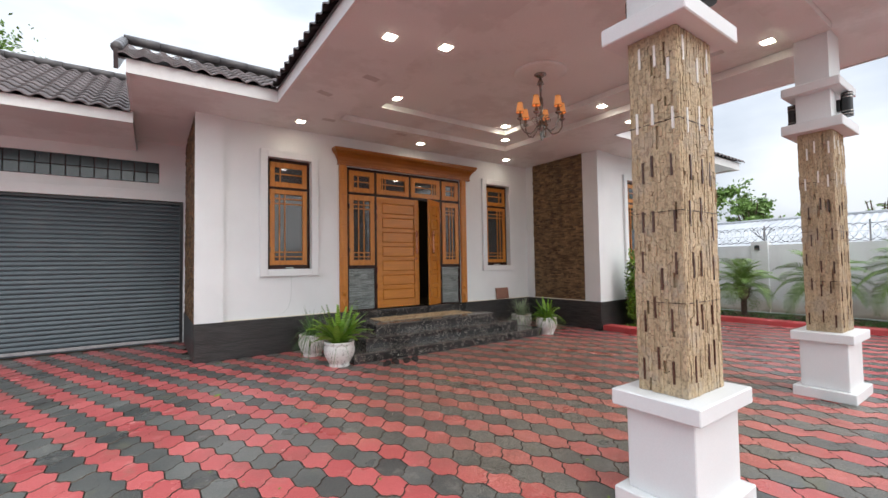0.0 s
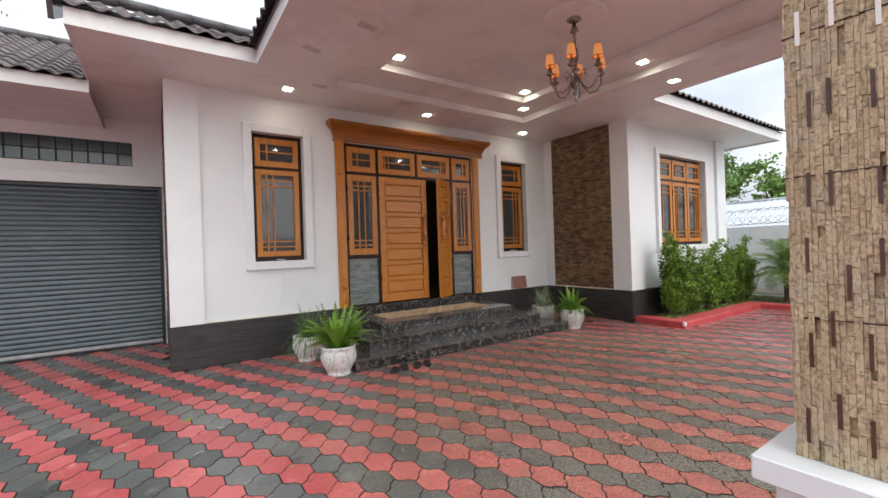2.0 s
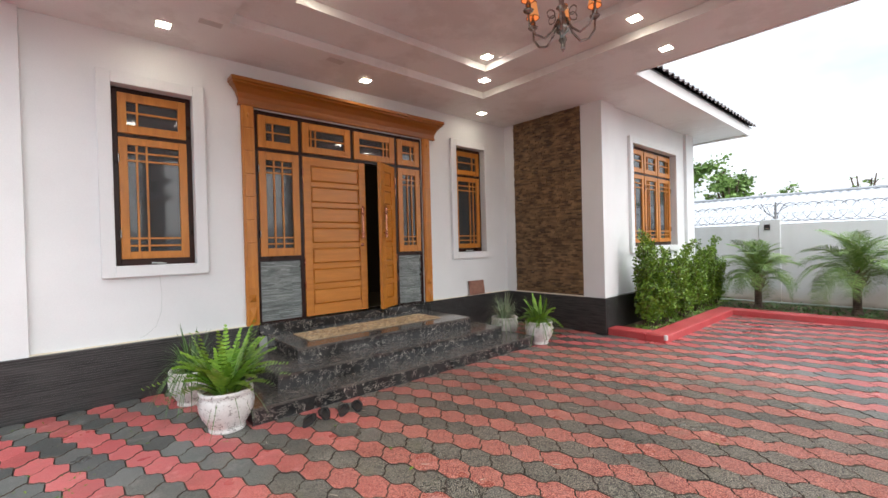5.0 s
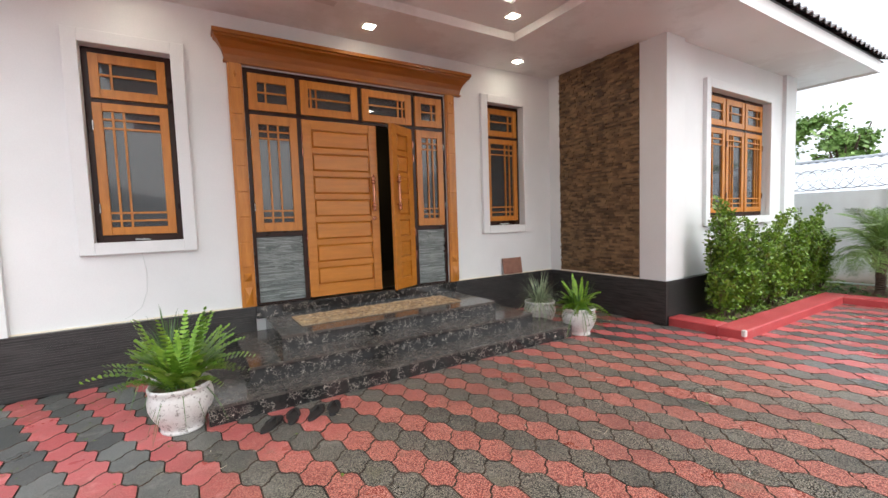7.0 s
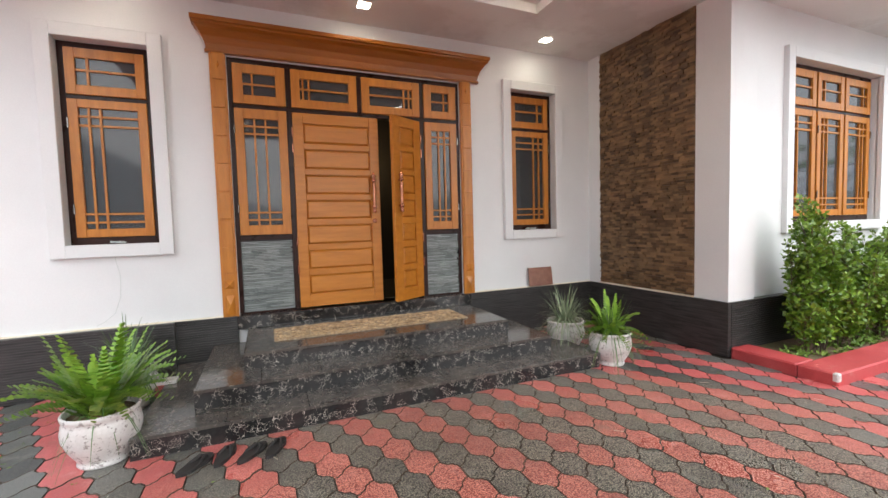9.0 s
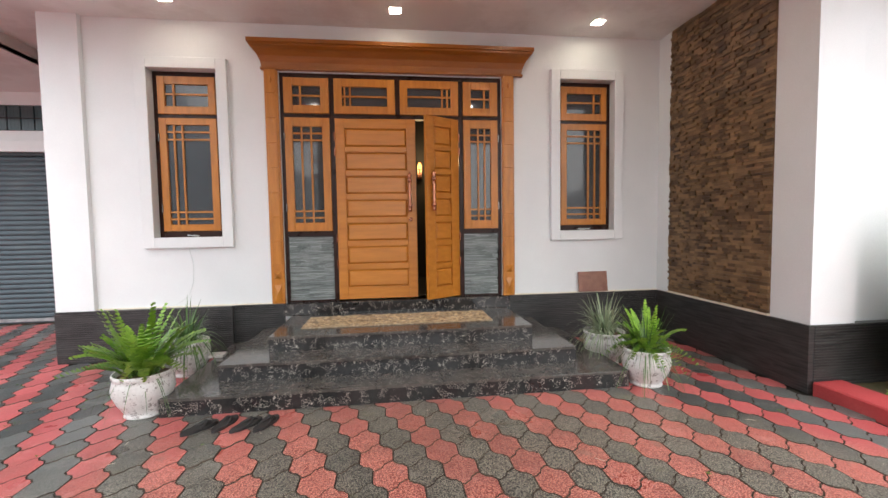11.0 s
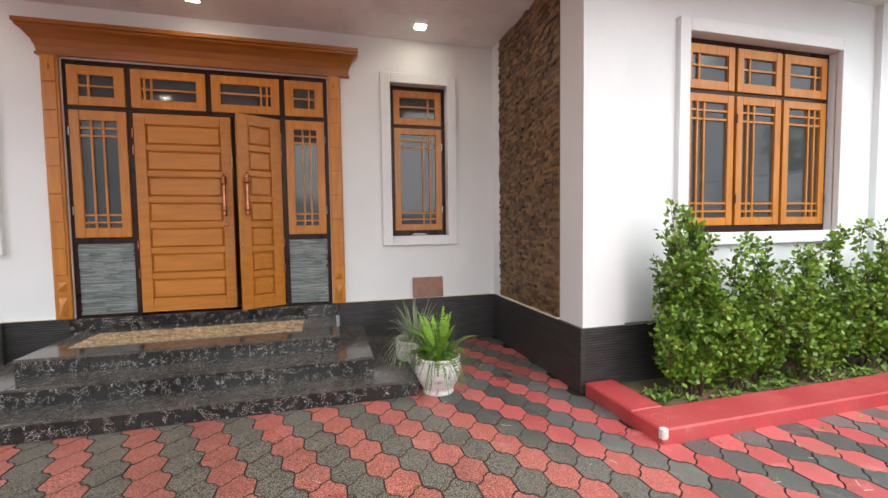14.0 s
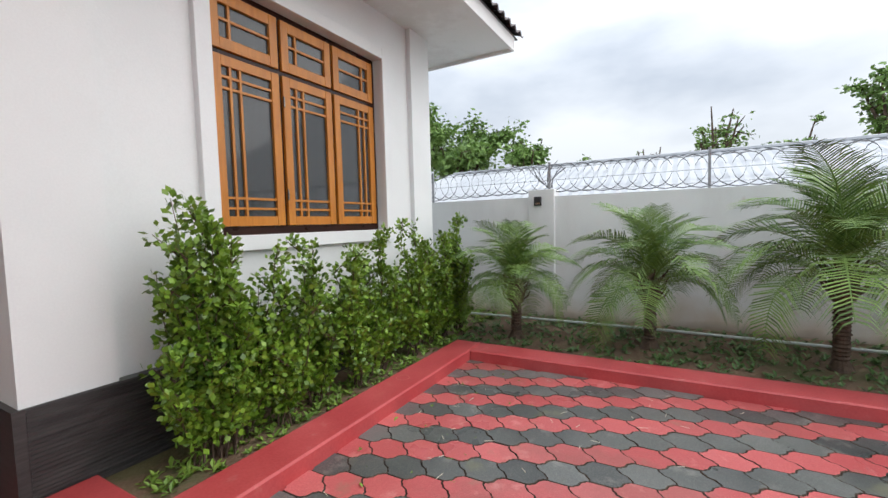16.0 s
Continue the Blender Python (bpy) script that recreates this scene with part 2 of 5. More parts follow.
ROOFS = surface("dark_roof_ridge", (0.05, 0.045, 0.047), (0.11, 0.10, 0.10), 5, 0.35, 0.1, 50)
ZINC = stain(surface("sheet_metal_roof", (0.5, 0.52, 0.55), (0.64, 0.66, 0.68), 0.8, 0.4, 0.03, 30, metal=0.3), (0.3, 0.29, 0.27), 1.2, 0.58, 0.75, 0.4, (1, 4, 1))
BWALL = stain(stain(surface("boundary_wall_paint", (0.74, 0.75, 0.75), (0.82, 0.83, 0.83), 0.8, 0.65, 0.1, 60), (0.50, 0.48, 0.46), 0.7, 0.54, 0.78, 0.45, (1, 1, 0.35)), (0.33, 0.16, 0.07), 1.3, 0.66, 0.72, 0.4)


def splash(m, colour, top, amount):
    """Earth thrown up by rain along the foot of a wall, to an uneven height."""
    n, l = m.node_tree.nodes, m.node_tree.links
    p = n["Principled BSDF"]
    g, sep, t, ad, r, x = n.new("ShaderNodeNewGeometry"), n.new("ShaderNodeSeparateXYZ"), n.new("ShaderNodeTexNoise"), n.new("ShaderNodeMath"), n.new("ShaderNodeMapRange"), n.new("ShaderNodeMix")
    l.new(g.outputs["Position"], sep.inputs[0])
    t.inputs["Scale"].default_value, t.inputs["Detail"].default_value = 2.4, 5
    ad.operation = "MULTIPLY_ADD"
    ad.inputs[1].default_value = -1.5 * top
    l.new(t.outputs["Fac"], ad.inputs[0])
    l.new(sep.outputs["Z"], ad.inputs[2])
    l.new(g.outputs["Position"], t.inputs["Vector"])
    r.inputs["From Min"].default_value, r.inputs["From Max"].default_value, r.inputs["To Max"].default_value = 0.25 * top, -0.5 * top, amount
    l.new(ad.outputs[0], r.inputs["Value"])
    x.data_type = "RGBA"
    l.new(r.outputs[0], x.inputs["Factor"])
    l.new(p.inputs["Base Color"].links[0].from_socket, x.inputs["A"])
    x.inputs["B"].default_value = (*colour, 1)
    l.new(x.outputs["Result"], p.inputs["Base Color"])


splash(BWALL, (0.58, 0.44, 0.32), 0.42, 0.7)
splash(BWALL, (0.20, 0.16, 0.12), 0.16, 0.7)
LEAF = surface("hedge_leaf", (0.032, 0.09, 0.007), (0.25, 0.41, 0.04), 2.0, 0.38, 0, per="island")
PALM = surface("palm_leaflet", (0.055, 0.11, 0.03), (0.23, 0.36, 0.08), 1.6, 0.5, 0, per="island", spec=0.35)
FERN = surface("fern_leaf", (0.09, 0.24, 0.015), (0.30, 0.50, 0.06), 3, 0.4, 0, per="island")
GRASSY = surface("strap_leaf", (0.05, 0.12, 0.03), (0.13, 0.24, 0.07), 3, 0.4, 0, per="island")
TREEL = surface("tree_leaf", (0.09, 0.18, 0.04), (0.24, 0.38, 0.09), 0.5, 0.5, 0, per="island")
WEED = surface("weed_leaf", (0.08, 0.17, 0.02), (0.24, 0.36, 0.05), 3, 0.5, 0, per="island")
BARK = surface("palm_bark", (0.05, 0.03, 0.02), (0.14, 0.095, 0.065), 9, 0.9, 0.9, 50)
POT = surface("white_pot_glaze", (0.62, 0.60, 0.57), (0.78, 0.77, 0.75), 5, 0.35, 0.1, 60)
STICK = surface("tan_stone_sticks", (0.42, 0.315, 0.19), (0.60, 0.47, 0.30), 4, 0.75, 0.8, 70, per="island")
stain(STICK, (0.17, 0.12, 0.075), 80, 0.50, 0.60, 0.65, (1, 1, 0.6))
stain(STICK, (0.40, 0.35, 0.29), 6, 0.52, 0.64, 0.4)
LEDGE = surface("brown_ledge_stone", (0.03, 0.014, 0.006), (0.32, 0.195, 0.09), 5, 0.55, 0.4, 80, per="island")
LEDGEO = surface("brown_ledge_stone_piece", (0.03, 0.014, 0.006), (0.32, 0.195, 0.09), 5, 0.55, 0.4, 80, per="object")
SLATE = surface("green_grey_slate", (0.12, 0.145, 0.14), (0.38, 0.42, 0.41), 6, 0.5, 0.4, 80, per="island")
# one glossy strip in two tones, its bright upper reflection painted as pale colour
INLAYW = surface("inlay_pale_as_reflection", (0.75, 0.72, 0.66), (0.85, 0.82, 0.76), 4, 0.2, 0)
INLAYD = surface("brown_mirror_inlay", (0.06, 0.025, 0.015), (0.10, 0.045, 0.03), 4, 0.2, 0)
MATM = stain(surface("pebble_mat", (0.16, 0.10, 0.05), (0.45, 0.35, 0.22), 30, 0.6, 0.9, 45), (0.5, 0.42, 0.3), 40, 0.5, 0.6, 0.8)
PVC = surface("pale_pipe", (0.5, 0.56, 0.54), (0.62, 0.66, 0.64), 5, 0.4, 0.02)
VARI = surface("variegated_strap_leaf", (0.16, 0.24, 0.12), (0.42, 0.48, 0.32), 3, 0.45, 0, per="island")
RUBBER = surface("black_rubber", (0.015, 0.014, 0.014), (0.03, 0.028, 0.027), 20, 0.6, 0.1)
TERRA = surface("terracotta_tile", (0.22, 0.10, 0.07), (0.32, 0.16, 0.11), 8, 0.5, 0.3, 60)
# near-black colour stands in for the shade of the unlit rooms
DARKROOM = surface("room_wall_dark_for_shade", (0.03, 0.027, 0.024), (0.045, 0.04, 0.035), 2, 0.8, 0.02)
LED = glow("led_panel", (1.0, 0.93, 0.76), 30)
BULB = glow("warm_bulb", (1.0, 0.42, 0.10), 1.4)


def granite(name, a, b, rough, vein):
    m = surface(name, a, b, 3, rough, 0.0, 40, rrange=0.05)
    n, l = m.node_tree.nodes, m.node_tree.links
    p = n["Principled BSDF"]
    g, v, w, r, x = n.new("ShaderNodeNewGeometry"), n.new("ShaderNodeTexNoise"), n.new("ShaderNodeTexVoronoi"), n.new("ShaderNodeMapRange"), n.new("ShaderNodeMix")
    dist = n.new("ShaderNodeVectorMath")
    dist.operation = "MULTIPLY_ADD"
    dist.inputs[1].default_value = (0.06, 0.06, 0.06)
    v.inputs["Scale"].default_value, v.inputs["Detail"].default_value = 14, 3
    l.new(g.outputs["Position"], v.inputs["Vector"])
    l.new(v.outputs["Color"], dist.inputs[0])
    l.new(g.outputs["Position"], dist.inputs[2])
    w.feature = "DISTANCE_TO_EDGE"
    w.inputs["Scale"].default_value = 44
    l.new(dist.outputs[0], w.inputs["Vector"])
    r.inputs["From Min"].default_value, r.inputs["From Max"].default_value = 0.034, 0.014
    l.new(w.outputs["Distance"], r.inputs["Value"])
    gate = n.new("ShaderNodeMapRange")
    gate.inputs["From Min"].default_value, gate.inputs["From Max"].default_value = 0.49, 0.55
    v2 = n.new("ShaderNodeTexNoise")
    v2.inputs["Scale"].default_value = 17
    l.new(g.outputs["Position"], v2.inputs["Vector"])
    l.new(v2.outputs["Fac"], gate.inputs["Value"])
    mul = n.new("ShaderNodeMath")
    mul.operation = "MULTIPLY"
    l.new(r.outputs[0], mul.inputs[0])
    l.new(gate.outputs[0], mul.inputs[1])
    old = p.inputs["Base Color"].links[0].from_socket
    x.data_type = "RGBA"
    l.new(mul.outputs[0], x.inputs["Factor"])
    l.new(old, x.inputs["A"])
    x.inputs["B"].default_value = (*vein, 1)
    l.new(x.outputs["Result"], p.inputs["Base Color"])
    return m


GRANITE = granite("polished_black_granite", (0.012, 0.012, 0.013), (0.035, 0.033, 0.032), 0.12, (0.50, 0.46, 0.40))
# treads paler than risers: dust, plus their reflected sheen put into the colour
TREAD = granite("granite_dust_and_painted_sheen", (0.04, 0.037, 0.034), (0.11, 0.10, 0.088), 0.14, (0.28, 0.255, 0.22))


def glass_mat(name, colour, rough, trans):
    m = bpy.data.materials.new(name)
    m.use_nodes = True
    p = m.node_tree.nodes["Principled BSDF"]
    p.inputs["Base Color"].default_value = (*colour, 1)
    p.inputs["Roughness"].default_value = rough
    p.inputs["Transmission Weight"].default_value = trans
    p.inputs["IOR"].default_value = 1.5
    return m


GLASS = glass_mat("frosted_window_glass", (0.09, 0.10, 0.105), 0.05, 0.45)
BLOCK = glass_mat("glass_block_glass", (0.07, 0.11, 0.12), 0.12, 0.3)
SHADE = bpy.data.materials.new("amber_fabric_shade")
SHADE.use_nodes = True
_p = SHADE.node_tree.nodes["Principled BSDF"]
_p.inputs["Base Color"].default_value = (0.62, 0.27, 0.10, 1)
_p.inputs["Roughness"].default_value = 0.7
_p.inputs["Emission Color"].default_value = (1.0, 0.40, 0.13, 1)
_p.inputs["Emission Strength"].default_value = 0.22
POTM = stain(POT, (0.20, 0.17, 0.15), 34, 0.56, 0.60, 0.75)


# ---- mesh helpers ----
def bm_boxes(boxes, bevel=0.0):
    bm = bmesh.new()
    for x0, x1, y0, y1, z0, z1 in boxes:
        v = [bm.verts.new(c) for c in ((x0, y0, z0), (x1, y0, z0), (x1, y1, z0), (x0, y1, z0), (x0, y0, z1), (x1, y0, z1), (x1, y1, z1), (x0, y1, z1))]
        for f in ((3, 2, 1, 0), (4, 5, 6, 7), (0, 1, 5, 4), (1, 2, 6, 5), (2, 3, 7, 6), (3, 0, 4, 7)):
            bm.faces.new([v[i] for i in f])
    if bevel:
        bmesh.ops.bevel(bm, geom=bm.edges[:], offset=bevel, segments=1, affect="EDGES")
    return bm


def part(name, bm, material, parent=None, label="", smooth=False, kind=""):
    me = bpy.data.meshes.new(name)
    bm.to_mesh(me)
    bm.free()
    me.materials.append(material)
    if smooth:
        me.polygons.foreach_set("use_smooth", [True] * len(me.polygons))
    ob = new(name, me)
    ob.parent = parent
    return tagged(ob, label=label, kind=kind)


def raw(name, verts, faces, material, parent=None, label="", smooth=False, kind="", mats=None, index=None):
    me = bpy.data.meshes.new(name)
    me.from_pydata(verts, [], faces)
    for m in (mats or [material]):
        me.materials.append(m)
    if index is not None:
        me.polygons.foreach_set("material_index", index)
    if smooth:
        me.polygons.foreach_set("use_smooth", [True] * len(me.polygons))
    ob = new(name, me)
    ob.parent = parent
    return tagged(ob, label=label, kind=kind)


def thing(name, at, label, category, group="", kind="", rz=0):
    ob = new(name)
    ob.matrix_world = pose(*at, 0, 0, rz)
    return tagged(ob, label, category, group, kind)


def lathe(profile, n=20, bm=None, at=(0, 0, 0), axis="z"):
    """A turned body from (radius, height) pairs."""
    bm = bm or bmesh.new()
    rings = []
    for r, h in profile:
        ring = []
        for k in range(n):
            a = 2 * math.pi * k / n
            p = (r * math.cos(a), r * math.sin(a), h)
            ring.append(bm.verts.new((at[0] + p[0], at[1] + p[1], at[2] + p[2])))
        rings.append(ring)
    for a, b in zip(rings, rings[1:]):
        for k in range(n):
            bm.faces.new((a[k], a[(k + 1) % n], b[(k + 1) % n], b[k]))
    bm.faces.new(rings[0][::-1])
    bm.faces.new(rings[-1])
    return bm


def tube(points, radius, n=6, bm=None, taper=None):
    """A round bar along points; radius may fall to taper."""
    bm = bm or bmesh.new()
    pts = [Vector(p) for p in points]
    rings, side = [], None
    for i, p in enumerate(pts):
        d = (pts[min(i + 1, len(pts) - 1)] - pts[max(i - 1, 0)]).normalized()
        if side is None:
            side = d.orthogonal().normalized()
        side = (side - d * side.dot(d)).normalized()
        up = d.cross(side)
        r = radius if taper is None else radius + (taper - radius) * i / (len(pts) - 1)
        rings.append([bm.verts.new(p + (side * math.cos(2 * math.pi * k / n) + up * math.sin(2 * math.pi * k / n)) * r) for k in range(n)])
    for a, b in zip(rings, rings[1:]):
        for k in range(n):
            bm.faces.new((a[k], a[(k + 1) % n], b[(k + 1) % n], b[k]))
    bm.faces.new(rings[0][::-1])
    bm.faces.new(rings[-1])
    return bm


def wall_cells(x0, x1, z0, z1, holes):
    """The rectangles of a wall around its openings (a0, a1, b0, b1)."""
    xs = sorted({x0, x1, *[h[0] for h in holes], *[h[1] for h in holes]})
    out = []
    for a, b in zip(xs, xs[1:]):
        inside = sorted([h for h in holes if h[0] < (a + b) / 2 < h[1]], key=lambda h: h[2])
        z = z0
        for h in inside:
            if h[2] > z:
                out.append((a, b, z, h[2]))
            z = h[3]
        if z < z1:
            out.append((a, b, z, z1))
    return out


def wall_y(name, x0, x1, y0, y1, z0, z1, holes, material, label):
    return tagged(part(name, bm_boxes([(a, b, y0, y1, c, d) for a, b, c, d in wall_cells(x0, x1, z0, z1, holes)]), material), label, "wall", kind="structure")


# ---- plan ----
WY = 7.48            # porch wall
SX = 7.24            # side wall with the stone panel
CY = 5.50            # corner pillar front
FY = 5.56            # wing wall
CEZ = 3.70           # lower ceiling
SK = 0.565           # top of the black skirting
GY = 9.60            # garage wall
LX = 0.27            # left end of the porch block
EX = 11.18           # right end of the wing
KY, KX = 4.59, 10.33  # kerb lines

W_L = (1.265, 1.97, 1.345, 3.175)
W_R = (5.90, 6.60, 1.345, 3.175)
W_D = (2.62, 5.175, SK, 3.18)
W_W = (8.34, 10.24, 1.36, 3.18)

wall_y("wall_porch", LX, SX + 0.25, WY, WY + 0.22, 0, CEZ, [W_L, W_R, W_D], WHITE, "white painted porch wall with door and two windows")
wall_y("wall_wing", SX + 0.02, EX, FY, FY + 0.22, 0, CEZ, [W_W], WHITE, "white painted wing wall with a wide window")
tagged(part("wall_side", bm_boxes([(SX + 0.02, SX + 0.24, FY + 0.22, WY, 0, CEZ)]), WHITE), "white painted side wall behind the stone panel", "wall", kind="structure")
tagged(part("wall_wing_end", bm_boxes([(EX - 0.22, EX, FY + 0.22, 13, 0, CEZ)]), WHITE), "white painted end wall of the wing", "wall", kind="structure")
tagged(part("wall_back", bm_boxes([(LX, EX, 12.8, 13.0, 0, CEZ)]), WHITE), "plain back wall of the house", "wall", kind="structure")
tagged(part("pillar_corner", bm_boxes([(SX, SX + 0.42, CY, FY, SK, CEZ), (SX, SX + 0.02, FY, 5.87, SK, CEZ)]), WHITE), "square white painted corner pillar", "pillar", kind="structure")
tagged(part("pillar_inner", bm_boxes([(SX - 0.02, SX + 0.02, 7.26, WY, SK, CEZ)]), WHITE), "slim white painted pilaster in the corner", "pillar", kind="structure")
tagged(part("pillar_end", bm_boxes([(EX - 0.40, EX + 0.005, CY, FY, SK, CEZ)]), WHITE), "white painted end pillar of the wing", "pillar", kind="structure")
tagged(part("pillar_porch", bm_boxes([(LX - 0.02, 0.63, 7.42, WY, SK, CEZ)]), WHITE), "white painted pillar at the porch end", "pillar", kind="structure")
tagged(part("wall_left_side", bm_boxes([(LX, LX + 0.22, WY + 0.22, 13, 0, CEZ)]), WHITE), "white painted side wall beside the garage", "wall", kind="structure")
# garage
G_D = (-3.42, 0.22, 0.0, 2.63)
G_V = (-3.30, -0.16, 2.95, 3.33)
wall_y("wall_garage", -7.0, LX, GY, GY + 0.22, 0, 3.75, [G_D, G_V], WHITE, "white painted garage wall over the shutter")
tagged(part("trim_garage_band", bm_boxes([(-3.55, LX, GY - 0.06, GY, 2.63, 2.80)], 0.004), WHITE), "white painted band over the garage shutter", "trim", kind="structure")
tagged(part("wall_garage_back", bm_boxes([(-7, LX, 12.8, 13, 0, 3.75), (-7.2, -7, 9.6, 13, 0, 3.75)]), WHITE), "plain garage back wall", "wall", kind="structure")


def skirting(name, x0, x1, y0, y1, face, top=SK):
    """Black tiles with level ribs; face tells which side is ribbed."""
    boxes = [(x0, x1, y0, y1, 0, top)]
    z = 0.02
    while z < top - 0.015:
        if face == "y":
            boxes.append((x0, x1, y0 - 0.007, y0, z, z + 0.011))
        elif face == "x":
            boxes.append((x0 - 0.004, x0, y0, y1, z, z + 0.010))
        z += 0.023
    return tagged(part(name, bm_boxes(boxes), SKIRT), "black ribbed stone tile skirting", "skirting", kind="structure")


skirting("skirting_porch_west", LX - 0.02, 2.05, 7.40, WY, "y")
skirting("skirting_porch_middle", 2.05, 2.60, 7.45, WY, "y")
skirting("skirting_porch_east", 5.25, SX - 0.03, 7.45, WY, "y")
skirting("skirting_side", SX - 0.03, SX + 0.02, CY - 0.02, WY, "", SK)
skirting("skirting_wing", SX + 0.02, EX + 0.02, CY - 0.02, FY, "y")
skirting("skirting_left_side", LX - 0.03, LX, WY, GY - 0.02, "", SK)
skirting("skirting_garage", -7.0, G_D[0], GY - 0.03, GY, "y")
tagged(part("trim_ledge", bm_boxes([(LX, 2.60, 7.455, WY, SK, SK + 0.012), (5.25, SX - 0.03, 7.455, WY, SK, SK + 0.012), (SX - 0.028, SX, 5.87, 7.26, SK, SK + 0.02)]), CREAM), "cream grout line on the skirting", "trim", kind="structure")

# ---- ceilings ----
PX0, PX1, PY0 = 1.20, 6.62, 0.9
WEX, WEY = 11.98, 4.68    # outer edges of the wing eaves
O = (2.16, 5.72, 1.75, 6.60)
I = (2.60, 5.20, 2.35, 6.05)
ceil_boxes = []
for a, b, c, d in wall_cells(PX0, PX1, PY0, WY, [O]):
    ceil_boxes.append((a, b, c, d, CEZ, CEZ + 0.10))
for a, b, c, d in wall_cells(O[0] - 0.12, O[1] + 0.12, O[2] - 0.12, O[3] + 0.12, [I]):
    ceil_boxes.append((a, b, c, d, CEZ + 0.104, CEZ + 0.19))
ceil_boxes.append((I[0] - 0.12, I[1] + 0.12, I[2] - 0.12, I[3] + 0.12, CEZ + 0.194, CEZ + 0.24))
ceil_boxes.append((-0.50, PX0, 6.42, WY, CEZ, CEZ + 0.06))
ceil_boxes.append((-0.50, LX, WY, GY, CEZ, CEZ + 0.06))
ceil_boxes.append((PX1, SX + 0.02, WEY, WY, CEZ, CEZ + 0.06))
ceil_boxes.append((SX + 0.02, WEX, WEY, FY, CEZ, CEZ + 0.06))
ceil_boxes.append((EX, WEX, FY, 13.0, CEZ, CEZ + 0.06))
tagged(part("ceiling", bm_boxes(ceil_boxes), CEIL), "painted plaster porch ceiling with a stepped tray", "ceiling", kind="structure")
tagged(part("ceiling_garage", bm_boxes([(-7, -0.50, 7.86, GY, 3.52, 3.57)]), CEIL), "painted plaster soffit before the garage", "ceiling", kind="structure")
tagged(part("ceiling_rooms", bm_boxes([(LX, EX, WY + 0.22, 13, 3.5, 3.6), (SX + 0.24, EX - 0.22, FY + 0.22, WY, 3.5, 3.6)]), DARKROOM), "plain ceiling of the rooms inside, coloured near-black for shade", "ceiling", kind="structure")
tagged(part("floor_rooms", bm_boxes([(LX + 0.22, EX - 0.22, WY + 0.22, 12.8, 0.3, 0.5), (SX + 0.24, EX - 0.22, FY + 0.22, WY + 0.2, 0.3, 0.5)]), DARKROOM), "plain floor of the rooms inside, coloured near-black for shade", "floor", kind="structure")
tagged(part("wall_rooms", bm_boxes([(LX + 0.22, EX - 0.22, 10.0, 10.1, 0.5, 3.5)]), DARKROOM), "added partition wall inside the house, coloured near-black for shade", "wall", kind="structure")
tagged(part("beam", bm_boxes([(2.5, 5.2, 1.42, 1.72, CEZ - 0.07, CEZ - 0.004)]), CEIL), "painted beam over the porch columns", "beam", kind="structure")

for x, y, a in ((1.62, 5.75, 20), (1.95, 5.0, 10), (2.02, 6.72, 0), (3.35, 6.75, 5), (1.75, 3.1, 80)):
    bm = bm_boxes([(-0.10, 0.10, -0.05, 0.05, -0.002, 0.002)])
    bm.transform(pose(x, y, CEZ - 0.002, 0, 0, a))
    tagged(part("ceiling_patch", bm, PUTTY), "greyish putty patch on the plaster ceiling", "patch", kind="structure")
fb = 0.03
fas = [(-0.53, PX0, 6.42 - fb, 6.42, CEZ - 0.01, CEZ + 0.16), (PX0 - fb, PX0, PY0, 6.42 - fb, CEZ - 0.01, CEZ + 0.16), (-0.53, -0.50, 6.42, 7.86, CEZ - 0.01, CEZ + 0.16),
       (PX1, WEX + fb, WEY - fb, WEY, CEZ - 0.04, CEZ + 0.15), (WEX, WEX + fb, WEY, 13.0, CEZ - 0.04, CEZ + 0.15), (-7, -0.50, 7.86 - fb, 7.86, 3.51, 3.66), (-0.53, -0.50, 7.86, GY, 3.51, 3.80)]
fas += [(PX1, PX1 + fb, PY0, WEY - fb, CEZ - 0.01, CEZ + 0.16), (PX0 - fb, PX1 + fb, PY0 - fb, PY0, CEZ - 0.01, CEZ + 0.16)]
tagged(part("fascia", bm_boxes(fas), FASCIA), "off-white painted eaves board", "trim", kind="structure")


# ---- roofs ----
def tile_mesh():
    """One wave-shaped roof tile, 0.20 wide and 0.31 long, lying along +y."""
    vs, fs = [], []
    nx = 8
    for j, y in enumerate((0.0, 0.31)):
        for i in range(nx + 1):
            x = 0.20 * i / nx
            z = 0.022 * math.sin(2 * math.pi * (i / nx)) + (0.026 if j == 0 else 0.0)
            vs.append((x, y, z))
    for i in range(nx + 1):
        x = 0.20 * i / nx
        vs.append((x, 0.0, 0.022 * math.sin(2 * math.pi * (i / nx)) + 0.008))
    for i in range(nx):
        fs.append((i, i + 1, nx + 2 + i, nx + 1 + i))
        fs.append((2 * nx + 2 + i, 2 * nx + 3 + i, i + 1, i))
    me = bpy.data.meshes.new("roof_tile")
    me.from_pydata(vs, [], fs)
    me.materials.append(ROOF)
    me.polygons.foreach_set("use_smooth", [True] * len(me.polygons))
    return me


